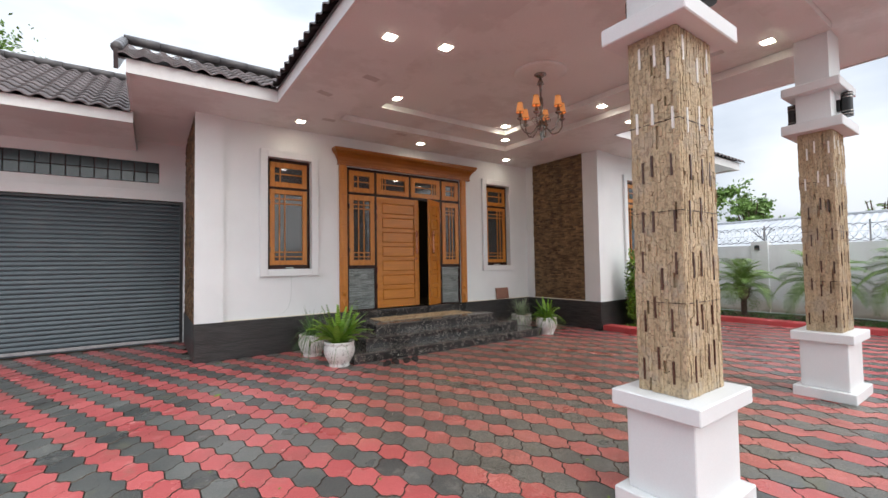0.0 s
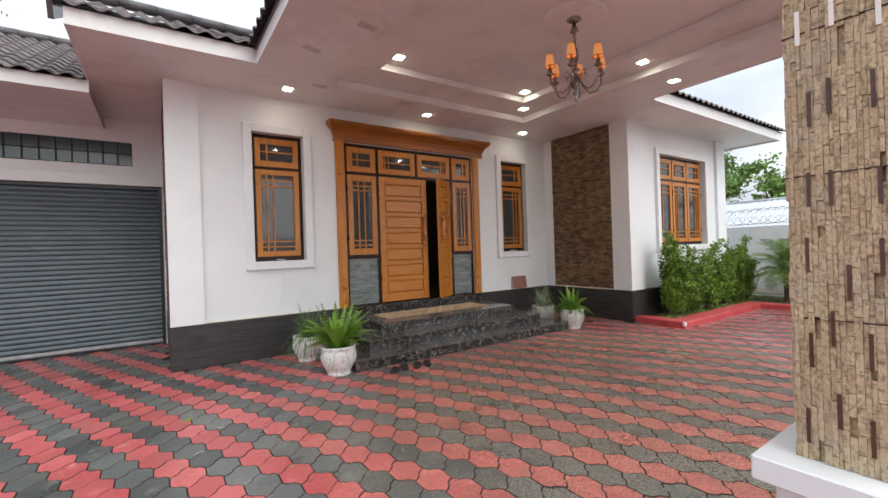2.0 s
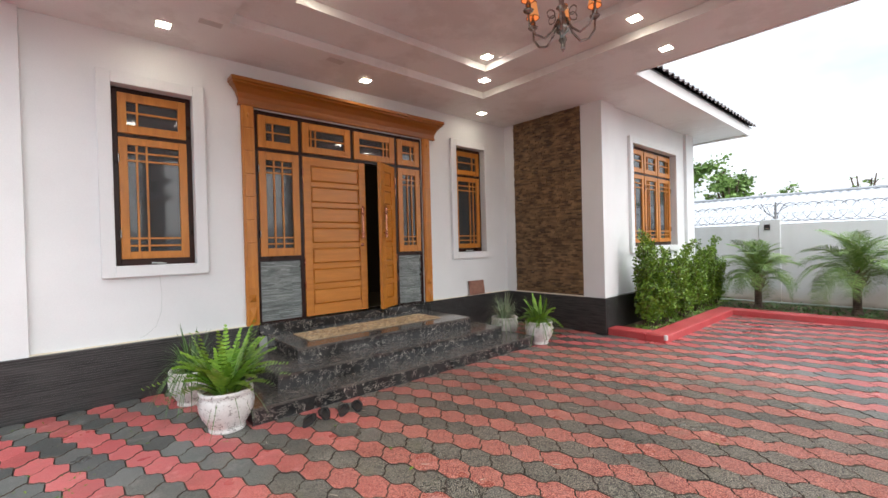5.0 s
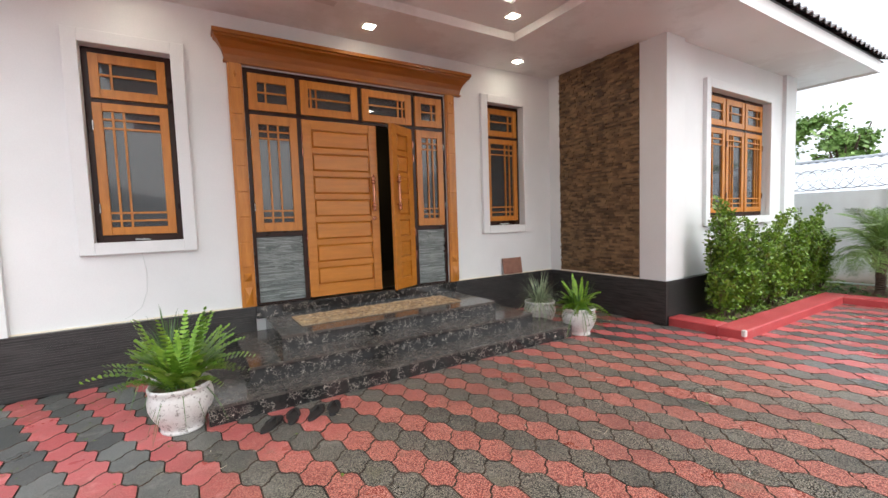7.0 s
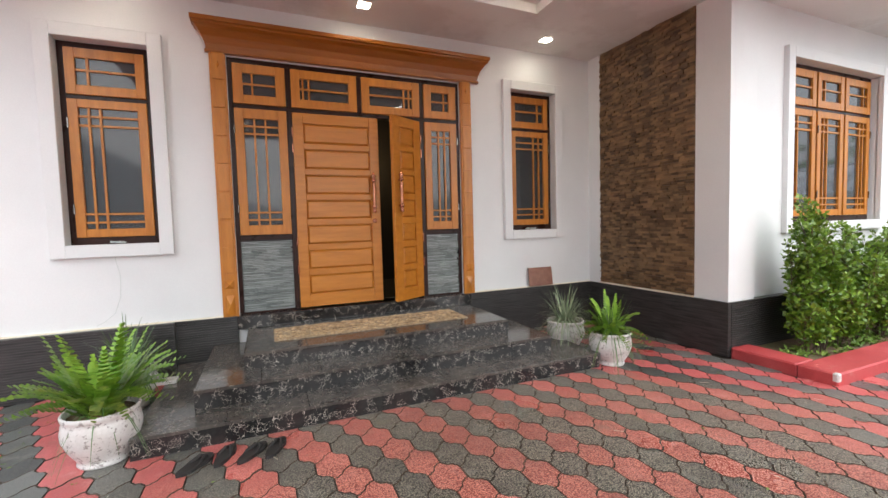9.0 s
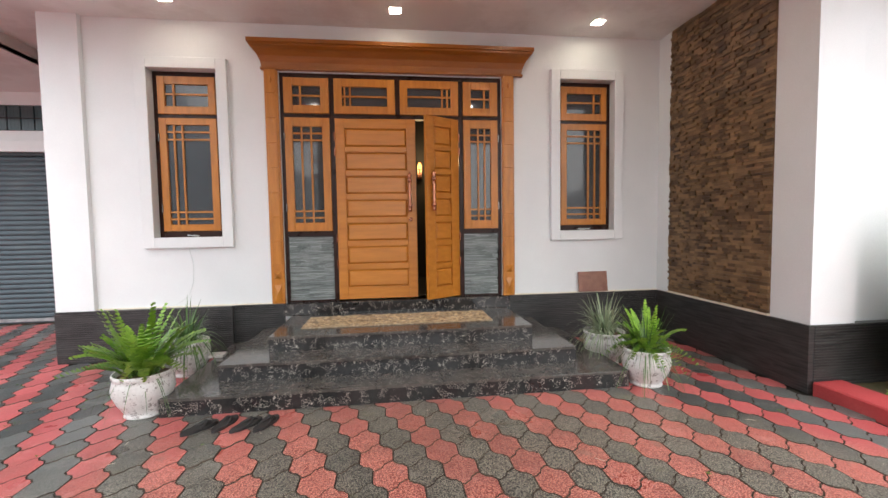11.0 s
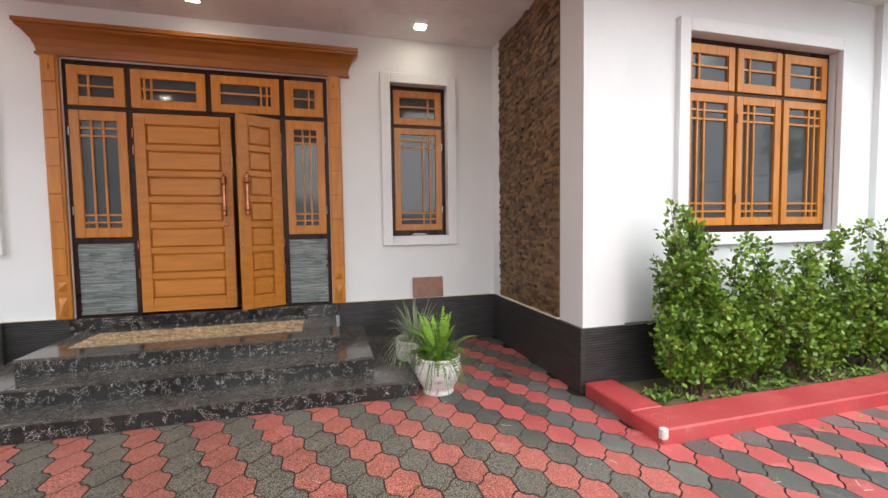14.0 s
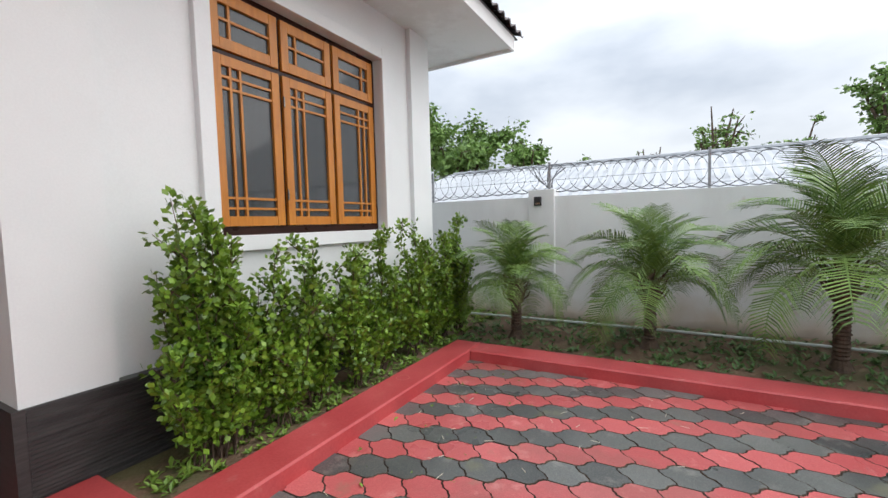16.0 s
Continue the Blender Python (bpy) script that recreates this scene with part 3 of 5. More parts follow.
def roof(name, origin, rz, pitch, cols, rows, label, keep=None):
    """A tiled slope: origin at the lower left of the eave, rising along its own +y."""
    base = thing(name, (0, 0, 0), label, "roof", kind="structure")
    m = pose(*origin, 0, 0, rz) @ pose(0, 0, 0, pitch, 0, 0)
    me = tile_mesh()
    w, l = cols * 0.20, rows * 0.28
    bm = bm_boxes([(0, w, 0.02, l, -0.05, -0.03)])
    bm.transform(m)
    part("roof_deck", bm, ROOFS, base)
    for r in range(rows):
        for c in range(cols):
            if keep and not keep(c, r):
                continue
            o = new("roof_tile", me)
            o.parent = base
            o.matrix_world = m @ pose(c * 0.20, r * 0.28 - 0.05, 0, 0, 0, 0)
    return base


def ridge(parent, a, b, radius=0.09):
    a, b = Vector(a), Vector(b)
    n = max(2, int((b - a).length / 0.38))
    for k in range(n):
        p, q = a.lerp(b, k / n), a.lerp(b, (k + 1.08) / n)
        part("ridge_tile", tube([p, q], radius * 0.92, 10, taper=radius), ROOFS, parent, smooth=True)


rg = roof("roof_garage", (-5.14, 7.80, 3.68), 0, 27, 23, 12, "dark glazed wavy clay tile roof over the garage")
ridge(rg, (-7.1, 10.85, 5.26), (-0.55, 10.85, 5.26), 0.08)
rb = roof("roof_block", (-0.6, 6.36, 3.88), 0, 27, 12, 6, "dark glazed wavy clay tile roof beside the porch")
_b = bm_boxes([(-0.045, 0.0, 0, 1.68, -0.17, 0.05)])
_b.transform(pose(-0.6, 6.36, 3.88) @ pose(0, 0, 0, 27, 0, 0))
part("verge_board", _b, ROOFS, rb, "dark verge board")
ridge(rb, (-0.62, 6.36, 3.95), (-0.62, 7.85, 4.70), 0.06)
ridge(rb, (-0.62, 7.87, 4.74), (2.2, 7.87, 4.74), 0.07)
rp = roof("roof_porch", (1.12, 6.42, 3.88), -90, 27, 27, 6, "dark glazed wavy clay tile roof over the porch")
rw = roof("roof_wing", (6.72, WEY - 0.07, 3.87), 0, 25, 27, 7, "dark glazed wavy clay tile roof over the wing")
rpe = roof("roof_porch_east", (6.72, 0.82, 3.88), 90, 27, 17, 6, "dark glazed wavy clay tile roof over the porch side")
tagged(part("roof_top", bm_boxes([(2.2, 5.7, 0.95, 8.0, 4.3, 4.36), (0.3, 11.2, 7.9, 12.9, 4.7, 4.76), (-7, 0.2, 10.8, 12.9, 4.9, 4.96)]), ROOFS), "flat dark upper part of the roof", "roof", kind="structure")


# ---- windows and door ----
def sash(parent, x0, x1, z0, z1, y, bars, stile=0.075, label="", top=None, rail=None):
    """A wooden sash with glazing bars. bars: (upright positions, level positions) as shares of the opening from its lower left."""
    rail = rail or stile
    t = 0.035
    a, b, c, d = x0 + stile, x1 - stile, z0 + rail, z1 - (top or rail)
    bx = [(x0, a, y, y + t, z0, z1), (b, x1, y, y + t, z0, z1)]
    rx = [(a, b, y + 0.002, y + t - 0.002, z0, c), (a, b, y + 0.002, y + t - 0.002, d, z1)]
    s = part("sash", bm_boxes(bx + rx, 0.003), TEAK, parent, label)
    w = 0.009
    mb = []
    for u in bars[0]:
        x = a + (b - a) * u
        mb.append((x - w, x + w, y + 0.006, y + t - 0.008, c, d))
    for v in bars[1]:
        z = c + (d - c) * v
        mb.append((a, b, y + 0.008, y + t - 0.010, z - w, z + w))
    part("glazing_bars", bm_boxes(mb), TEAK, s)
    part("pane", bm_boxes([(a, b, y + 0.026, y + 0.030, c, d)]), GLASS, s)
    return s


def trim_boxes(h, out, y0, y1):
    x0, x1, z0, z1 = h
    return [(x0 - out, x0, y0, y1, z0 - out, z1 + out), (x1, x1 + out, y0, y1, z0 - out, z1 + out), (x0, x1, y0, y1, z1, z1 + out), (x0, x1, y0, y1, z0 - out, z0)]


def grille(parent, h, y):
    n = max(4, int((h[1] - h[0]) / 0.11))
    bm = bmesh.new()
    for k in range(1, n):
        x = h[0] + (h[1] - h[0]) * k / n
        tube([(x, y, h[2] + 0.04), (x, y, h[3] - 0.04)], 0.007, 5, bm)
    part("inner_grille", bm, BLACK, parent)


def window(name, h, y, mull, flips, label, hinges):
    """White surround, dark frame, tall casements below and small lights above."""
    base = thing(name, (0, 0, 0), label, "window", kind="structure")
    part("surround", bm_boxes(trim_boxes(h, 0.115, y - 0.055, y + 0.012), 0.004), WHITE, base, "white painted raised window surround")
    fy = y + 0.075
    x0, x1, z0, z1 = h
    fr = [(x0, x0 + 0.05, fy, fy + 0.06, z0, z1), (x1 - 0.05, x1, fy, fy + 0.06, z0, z1), (x0 + 0.05, x1 - 0.05, fy, fy + 0.06, z1 - 0.05, z1), (x0 + 0.05, x1 - 0.05, fy, fy + 0.06, z0, z0 + 0.065)]
    zt = z1 - 0.05 - 0.42
    fr.append((x0 + 0.05, x1 - 0.05, fy, fy + 0.06, zt - 0.035, zt))
    xs = [x0 + 0.05 + (x1 - x0 - 0.10) * k / mull for k in range(mull + 1)]
    for x in xs[1:-1]:
        fr.append((x - 0.015, x + 0.015, fy + 0.002, fy + 0.058, z0 + 0.065, z1 - 0.05))
    part("window_frame", bm_boxes(fr, 0.002), FRAME, base, "dark brown window frame")
    for k in range(mull):
        a, b = xs[k] + (0.016 if k else 0.0), xs[k + 1] - (0.016 if k < mull - 1 else 0.0)
        f = flips[k]
        up = [0.17, 0.36] if f else [0.64, 0.83]
        sash(base, a + 0.002, b - 0.002, z0 + 0.068, zt - 0.038, fy - 0.022, (up, [0.055, 0.125, 0.855, 0.93]), label="varnished teak casement with glazing bars")
        up2 = [0.20] if f else [0.80]
        sash(base, a + 0.002, b - 0.002, zt + 0.004, z1 - 0.054, fy - 0.022, (up2, [0.55]), label="varnished teak top light", rail=0.085)
        hx = a - 0.004 if hinges[k] < 0 else b - 0.006
        for hz in (z0 + 0.28, zt - 0.30):
            part("hinge", bm_boxes([(hx, hx + 0.012, fy - 0.034, fy - 0.020, hz, hz + 0.09)], 0.002), CHROME, base)
    grille(base, h, fy + 0.045)
    return base


window("window_1", W_L, WY, 1, [1], "teak casement window in a white surround on the porch", [-1])
window("window_2", W_R, WY, 1, [0], "teak casement window in a white surround beside the stone panel", [1])
window("window_3", W_W, FY, 3, [1, 1, 0], "wide teak window of three casements behind the hedge", [-1, -1, 1])


def panel_leaf(parent, name, w, h, n, label):
    """A door leaf of n level raised panels, hinged at its own origin, running along +x, face towards -y."""
    st = 0.105 if w > 0.7 else 0.115
    bx = [(0, st, 0, 0.045, 0, h), (w - st, w, 0, 0.045, 0, h)]
    rail = 0.062
    z0, z1 = 0.14, h - 0.11
    ph = (z1 - z0 - rail * (n - 1)) / n
    bx.append((st, w - st, 0.002, 0.043, 0, z0))
    bx.append((st, w - st, 0.002, 0.043, z1, h))
    for k in range(1, n):
        z = z0 + k * (ph + rail) - rail
        bx.append((st, w - st, 0.002, 0.043, z, z + rail))
    leaf = part(name, bm_boxes(bx, 0.003), TEAKH, parent, label)
    for k in range(n):
        z = z0 + k * (ph + rail)
        bm = bm_boxes([(st, w - st, 0.024, 0.036, z, z + ph)])
        g = bmesh.new()
        a = [(st + 0.004, z + 0.004), (w - st - 0.004, z + 0.004), (w - st - 0.004, z + ph - 0.004), (st + 0.004, z + ph - 0.004)]
        i = [(st + 0.024, z + 0.024), (w - st - 0.024, z + 0.024), (w - st - 0.024, z + ph - 0.024), (st + 0.024, z + ph - 0.024)]
        lo = [g.verts.new((x, 0.0235, zz)) for x, zz in a]
        hi = [g.verts.new((x, 0.004, zz)) for x, zz in i]
        g.faces.new(hi)
        for q in range(4):
            g.faces.new((lo[q], lo[(q + 1) % 4], hi[(q + 1) % 4], hi[q]))
        tmp = bpy.data.meshes.new("t")
        g.to_mesh(tmp)
        g.free()
        bm.from_mesh(tmp)
        bpy.data.meshes.remove(tmp)
        part("door_panel", bm, TEAKH, leaf)
    return leaf


def pull(parent, x, z, y=-0.045):
    prof = [(0.006, 0), (0.016, 0.012), (0.010, 0.03), (0.014, 0.06), (0.019, 0.075), (0.010, 0.09)]
    k = 0.10
    while k < 0.33:
        prof += [(0.012, k), (0.008, k + 0.009)]
        k += 0.02
    prof += [(0.010, 0.345), (0.019, 0.36), (0.014, 0.375), (0.010, 0.40), (0.017, 0.418), (0.006, 0.44), (0.003, 0.46)]
    bm = lathe([(a * 1.6, b) for a, b in prof], 12, at=(x, y, z))
    tube([(x, y, z + 0.075), (x, 0.0, z + 0.075)], 0.008, 8, bm)
    tube([(x, y, z + 0.36), (x, 0.0, z + 0.36)], 0.008, 8, bm)
    part("pull_handle", bm, BRONZE, parent, "turned copper bronze pull handle", smooth=True)


def lock(parent, x, z):
    bm = bmesh.new()
    for pr, n in (([(0.024, 0), (0.024, 0.006), (0.014, 0.010), (0.012, 0.016)], 16),):
        lathe(pr, n, bm)
    bm.transform(pose(x, 0, z, 90, 0, 0))
    part("lock", bm, BRONZE, parent, "round bronze door lock")


door = thing("door_1", (0, 0, 0), "teak front door with side lights and top lights", "door", kind="structure")
dx0, dx1, dz0, dz1 = W_D
fy = WY + 0.02
D = (dx0, 2.66, 2.96 + 0.04, 3.20, 4.68, 4.90, 5.21, dx1)
zt = 2.685
fr = [(dx0, dx0 + 0.04, fy, fy + 0.09, dz0, dz1), (dx1 - 0.04, dx1, fy, fy + 0.09, dz0, dz1), (dx0 + 0.04, dx1 - 0.04, fy, fy + 0.09, dz1 - 0.05, dz1), (dx0 + 0.04, dx1 - 0.04, fy, fy + 0.09, zt, zt + 0.04)]
for a, b in ((3.165, 3.215), (4.66, 4.71)):
    fr.append((a, b, fy + 0.001, fy + 0.089, dz0, zt))
    fr.append((a, b, fy + 0.001, fy + 0.089, zt + 0.04, dz1 - 0.05))
fr.append((3.915, 3.965, fy + 0.001, fy + 0.089, zt + 0.04, dz1 - 0.05))
for a, b in ((dx0 + 0.04, 3.165), (4.71, dx1 - 0.04)):
    fr.append((a, b, fy + 0.002, fy + 0.088, 1.335, 1.385))
    fr.append((a, b, fy + 0.002, fy + 0.088, dz0, dz0 + 0.02))
part("door_frame", bm_boxes(fr, 0.002), FRAME, door, "dark brown door frame")
sy = fy - 0.022
sash(door, dx0 + 0.044, 3.162, 1.389, zt - 0.004, sy, ([0.30, 0.62], [0.05, 0.12, 0.86, 0.93]), label="teak side light", stile=0.085, rail=0.10)
sash(door, 4.713, dx1 - 0.044, 1.389, zt - 0.004, sy, ([0.38, 0.70], [0.05, 0.12, 0.86, 0.93]), label="teak side light", stile=0.085, rail=0.10)
sash(door, dx0 + 0.044, 3.162, zt + 0.044, dz1 - 0.054, sy, ([0.28], [0.5]), label="teak top light", stile=0.095, rail=0.09)
sash(door, 3.218, 3.912, zt + 0.044, dz1 - 0.054, sy, ([0.06, 0.18], [0.5]), label="teak top light", stile=0.09, rail=0.09)
sash(door, 3.968, 4.657, zt + 0.044, dz1 - 0.054, sy, ([0.80, 0.92], [0.55]), label="teak top light", stile=0.09, rail=0.09)
sash(door, 4.713, dx1 - 0.044, zt + 0.044, dz1 - 0.054, sy, ([0.72], [0.5]), label="teak top light", stile=0.095, rail=0.09)
leaf = panel_leaf(door, "door_leaf", 0.925, 2.10, 7, "wide teak door leaf of seven panels")
leaf.matrix_world = pose(3.218, fy - 0.01, SK + 0.015)
pull(leaf, 0.845, 1.02)
lock(leaf, 0.85, 0.93)
leaf2 = panel_leaf(door, "door_leaf", 0.47, 2.10, 7, "narrow teak door leaf standing ajar")
leaf2.matrix_world = pose(4.655, fy - 0.012, SK + 0.015, 0, 0, 180 + 30) @ Matrix.Diagonal((1, -1, 1, 1))
pull(leaf2, 0.40, 1.02)
for hx in (3.205, 4.652):
    for hz in (0.95, 1.25, 2.25, 2.42):
        part("hinge", bm_boxes([(hx, hx + 0.014, fy - 0.026, fy - 0.002, hz, hz + 0.10)], 0.003), BRONZE, door, "bronze door hinge")
for hx in (2.655, 5.130):
    for hz in (1.62, 2.42):
        part("hinge", bm_boxes([(hx, hx + 0.014, fy - 0.034, fy - 0.004, hz, hz + 0.09)], 0.003), CHROME, door, "silver hinge of the side light")
# stone panels under the side lights
for k, (a, b) in enumerate(((dx0 + 0.042, 3.163), (4.712, dx1 - 0.042))):
    rr = random.Random(5 + k)
    pn = part("slate_panel", bm_boxes([(a, b, fy + 0.03, fy + 0.08, dz0 + 0.02, 1.335)]), BLACK, door, "grey-green split slate panel")
    z, bx = dz0 + 0.022, []
    while z < 1.32:
        h = rr.uniform(0.012, 0.021)
        x = a
        while x < b - 0.02:
            w = min(rr.uniform(0.07, 0.22), b - x)
            d = rr.uniform(0.004, 0.028)
            bx.append((x, x + w - 0.001, fy + 0.03 - d, fy + 0.03, z, min(z + h - 0.0045, 1.333)))
            x += w
        z += h
    tagged(part("slate_strips", bm_boxes(bx), SLATE, pn), kind="stuff")
# posts and hood
for s, (a, b) in ((1, (2.47, 2.615)), (-1, (5.18, 5.325))):
    ps = part("door_post", bm_boxes([(a, b, WY - 0.035, WY + 0.06, SK, 3.19)], 0.004), TEAK, door, "carved teak door post")
    z = SK + 0.44
    blocks = []
    while z < 2.95:
        blocks.append((a + 0.018, b - 0.018, WY - 0.047, WY - 0.034, z + 0.006, z + 0.268))
        z += 0.275
    part("post_blocks", bm_boxes(blocks, 0.004), TEAK, ps)
    for zz, hh in ((SK + 0.12, 0.20), (SK + 0.33, 0.09), (3.08, 0.14)):
        g = bmesh.new()
        cx = (a + b) / 2
        q = 0.042
        ring = [g.verts.new(c) for c in ((cx - q, WY - 0.036, zz - hh / 2), (cx + q, WY - 0.036, zz - hh / 2), (cx + q, WY - 0.036, zz + hh / 2), (cx - q, WY - 0.036, zz + hh / 2))] if zz < 3 else \
               [g.verts.new(c) for c in ((cx, WY - 0.036, zz - hh / 2), (cx + q * 0.7, WY - 0.036, zz), (cx, WY - 0.036, zz + hh / 2), (cx - q * 0.7, WY - 0.036, zz))]
        tip = g.verts.new((cx, WY - 0.065, zz))
        for k in range(4):
            g.faces.new((ring[k], ring[(k + 1) % 4], tip))
        part("carved_boss", g, TEAK, ps)
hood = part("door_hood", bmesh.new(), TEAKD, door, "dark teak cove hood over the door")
prof = [(0.0, 3.19), (0.05, 3.19), (0.05, 3.215), (0.035, 3.22), (0.045, 3.27), (0.075, 3.33), (0.125, 3.385), (0.165, 3.41), (0.165, 3.43), (0.185, 3.435), (0.185, 3.475), (0.0, 3.475)]
g = bmesh.new()
L = [g.verts.new((2.475 - d * 0.72, WY - d, z)) for d, z in prof]
R = [g.verts.new((5.395 + d * 0.72, WY - d, z)) for d, z in prof]
LB = [g.verts.new((2.475 - d * 0.72, WY, z)) for d, z in prof]
RB = [g.verts.new((5.395 + d * 0.72, WY, z)) for d, z in prof]
for k in range(len(prof) - 1):
    g.faces.new((L[k], R[k], R[k + 1], L[k + 1]))
    g.faces.new((LB[k], L[k], L[k + 1], LB[k + 1]))
    g.faces.new((R[k], RB[k], RB[k + 1], R[k + 1]))
bmesh.ops.recalc_face_normals(g, faces=g.faces[:])
g.to_mesh(hood.data)
g.free()
# warm lamp seen through the gap of the door
wl_ = thing("wall_lamp", (4.35, 9.95, 2.4), "small brass wall lamp glowing inside the hall", "lamp")
part("bracket", lathe([(0.03, -0.12), (0.012, -0.09), (0.012, 0.0), (0.03, 0.02)], 12), BRONZE, wl_).location = (0, -0.08, 0)
part("bulb", lathe([(0.01, 0.0), (0.035, 0.03), (0.035, 0.07), (0.01, 0.11)], 12), BULB, wl_).location = (0, -0.08, 0.02)
part("wall_plate", bm_boxes([(-0.04, 0.04, -0.07, 0.05, -0.15, 0.1)], 0.004), BRONZE, wl_)
_l = new("hall_light", bpy.data.lights.new("hall_light", "POINT"))
_l.data.energy, _l.data.color, _l.data.shadow_soft_size = 5, (1, 0.7, 0.35), 0.1
_l.location = (4.35, 9.6, 2.5)

# ---- garage shutter ----
gd = thing("door_2", (0, 0, 0), "blue-grey ribbed steel roller shutter, closed", "garage door", kind="structure")
z = 0.10
while z < 2.60:
    g = bmesh.new()
    ys = [(0.0, 0.0), (0.016, 0.012), (0.018, 0.04), (0.004, 0.062), (0.0, 0.075)]
    lo = [g.verts.new((G_D[0] + 0.03, GY + 0.05 - a, z + b)) for a, b in ys]
    hi = [g.verts.new((G_D[1] - 0.03, GY + 0.05 - a, z + b)) for a, b in ys]
    for k in range(len(ys) - 1):
        g.faces.new((lo[k], hi[k], hi[k + 1], lo[k + 1]))
    part("shutter_slat", g, SHUTTER, gd, smooth=True)
    z += 0.075
part("shutter_backing", bm_boxes([(G_D[0] + 0.03, G_D[1] - 0.03, GY + 0.055, GY + 0.08, 0.02, 2.63)]), SHUTTER, gd)
part("bottom_rail", bm_boxes([(G_D[0] + 0.03, G_D[1] - 0.03, GY + 0.01, GY + 0.055, 0.05, 0.10)], 0.003), STEEL, gd, "bright bottom rail")
part("guide_rail", bm_boxes([(G_D[0], G_D[0] + 0.05, GY - 0.02, GY + 0.06, 0.0, 2.63), (G_D[1] - 0.05, G_D[1], GY - 0.02, GY + 0.06, 0.0, 2.63), (G_D[0] + 0.05, G_D[1] - 0.05, GY + 0.0, GY + 0.06, 2.58, 2.63)]), BLACK, gd)
gv = thing("window_4", (0, 0, 0), "strip of patterned glass blocks over the garage", "glass blocks", kind="structure")
nb = 17
bw_ = (G_V[1] - G_V[0]) / nb
part("block_backing", bm_boxes([(G_V[0], G_V[1], GY + 0.03, GY + 0.2, G_V[2], G_V[3])]), FRAME, gv)
gb = None
for k in range(nb):
    for r in range(2):
        x, zz = G_V[0] + k * bw_ + 0.006, G_V[2] + r * 0.19 + 0.005
        g = bm_boxes([(0, bw_ - 0.012, 0, 0.03, 0, 0.18)], 0.006)
        if gb is None:
            for q in range(3):
                for s2 in range(3):
                    tmp = bm_boxes([(0.03 + q * 0.05, 0.045 + q * 0.05, -0.006, 0.002, 0.035 + s2 * 0.05, 0.06 + s2 * 0.05)])
                    t2 = bpy.data.meshes.new("t")
                    tmp.to_mesh(t2)
                    tmp.free()
                    g.from_mesh(t2)
                    bpy.data.meshes.remove(t2)
            gb = part("glass_block", g, BLOCK, gv)
            gb.location = (x, GY + 0.0, zz)
        else:
            g.free()
            o = new("glass_block", gb.data)
            o.parent = gv
            o.location = (x, GY + 0.0, zz)

# ---- steps ----
st = thing("steps", (0, 0, 0), "polished black granite entrance steps with pale veins", "steps", kind="structure")
STEP = [(2.05, 5.87, 5.85, 0.0, 0.145), (2.37, 5.52, 6.15, 0.145, 0.29), (2.69, 5.21, 6.47, 0.29, 0.43)]
for x0, x1, y0, z0, z1 in STEP:
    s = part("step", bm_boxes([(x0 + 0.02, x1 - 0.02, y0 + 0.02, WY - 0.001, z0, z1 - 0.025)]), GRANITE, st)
    n = 7 if x1 - x0 > 3 else 5
    w = (x1 - x0) / n
    for k in range(n):
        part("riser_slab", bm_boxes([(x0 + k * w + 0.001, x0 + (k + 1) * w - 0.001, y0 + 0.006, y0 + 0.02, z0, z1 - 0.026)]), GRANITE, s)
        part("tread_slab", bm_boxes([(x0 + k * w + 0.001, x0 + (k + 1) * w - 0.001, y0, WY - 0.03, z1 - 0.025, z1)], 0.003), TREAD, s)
    for xa, xb in ((x0 + 0.006, x0 + 0.02), (x1 - 0.02, x1 - 0.006)):
        part("side_slab", bm_boxes([(xa, xb, y0 + 0.02, WY - 0.03, z0, z1 - 0.026)]), GRANITE, s)
part("sill", bm_boxes([(2.60, 5.25, 7.40, WY + 0.2, 0.43, SK)], 0.004), GRANITE, st, "granite door sill")

mat_ = thing("doormat", (3.9, 6.98, 0.43), "pebbled brown doormat on the top step", "doormat")
part("mat_base", bm_boxes([(-0.97, 0.97, -0.25, 0.25, 0.0, 0.012)], 0.003), MATM, mat_)
rr = random.Random(3)
vs, fs = [], []
for k in range(950):
    x, y, r = rr.uniform(-0.95, 0.95), rr.uniform(-0.235, 0.235), rr.uniform(0.012, 0.026)
    b = len(vs)
    for q in range(6):
        a = q * math.pi / 3 + rr.random()
        vs.append((x + r * math.cos(a) * 1.3, y + r * math.sin(a) * 0.8, 0.011))
    vs.append((x, y, 0.011 + r * 0.5))
    for q in range(6):
        fs.append((b + q, b + (q + 1) % 6, b + 6))
PEB = surface("mat_pebbles", (0.10, 0.05, 0.02), (0.72, 0.55, 0.33), 6, 0.5, 0, per="island")
tagged(raw("pebble_layer", vs, fs, PEB, mat_), kind="stuff")

# ---- stone panel on the side wall ----
sp = thing("wall_stone_panel", (0, 0, 0), "brown ledge stone cladding panel on the side wall", "stone panel", kind="structure")
part("stone_bed", bm_boxes([(SX - 0.005, SX + 0.019, 5.87, 7.26, SK + 0.02, CEZ - 0.001)]), LEDGE, sp)
rr = random.Random(11)
pieces = []
z = SK + 0.022
while z < CEZ - 0.01:
    h = rr.uniform(0.022, 0.034)
    y = 5.872
    while y < 7.255:
        w = min(rr.uniform(0.05, 0.13), 7.258 - y)
        pieces.append((SX - 0.005 - rr.uniform(0.002, 0.028), SX - 0.004, y + 0.0008, y + w - 0.0012, z, min(z + h - 0.002, CEZ - 0.002)))
        y += w
    z += h

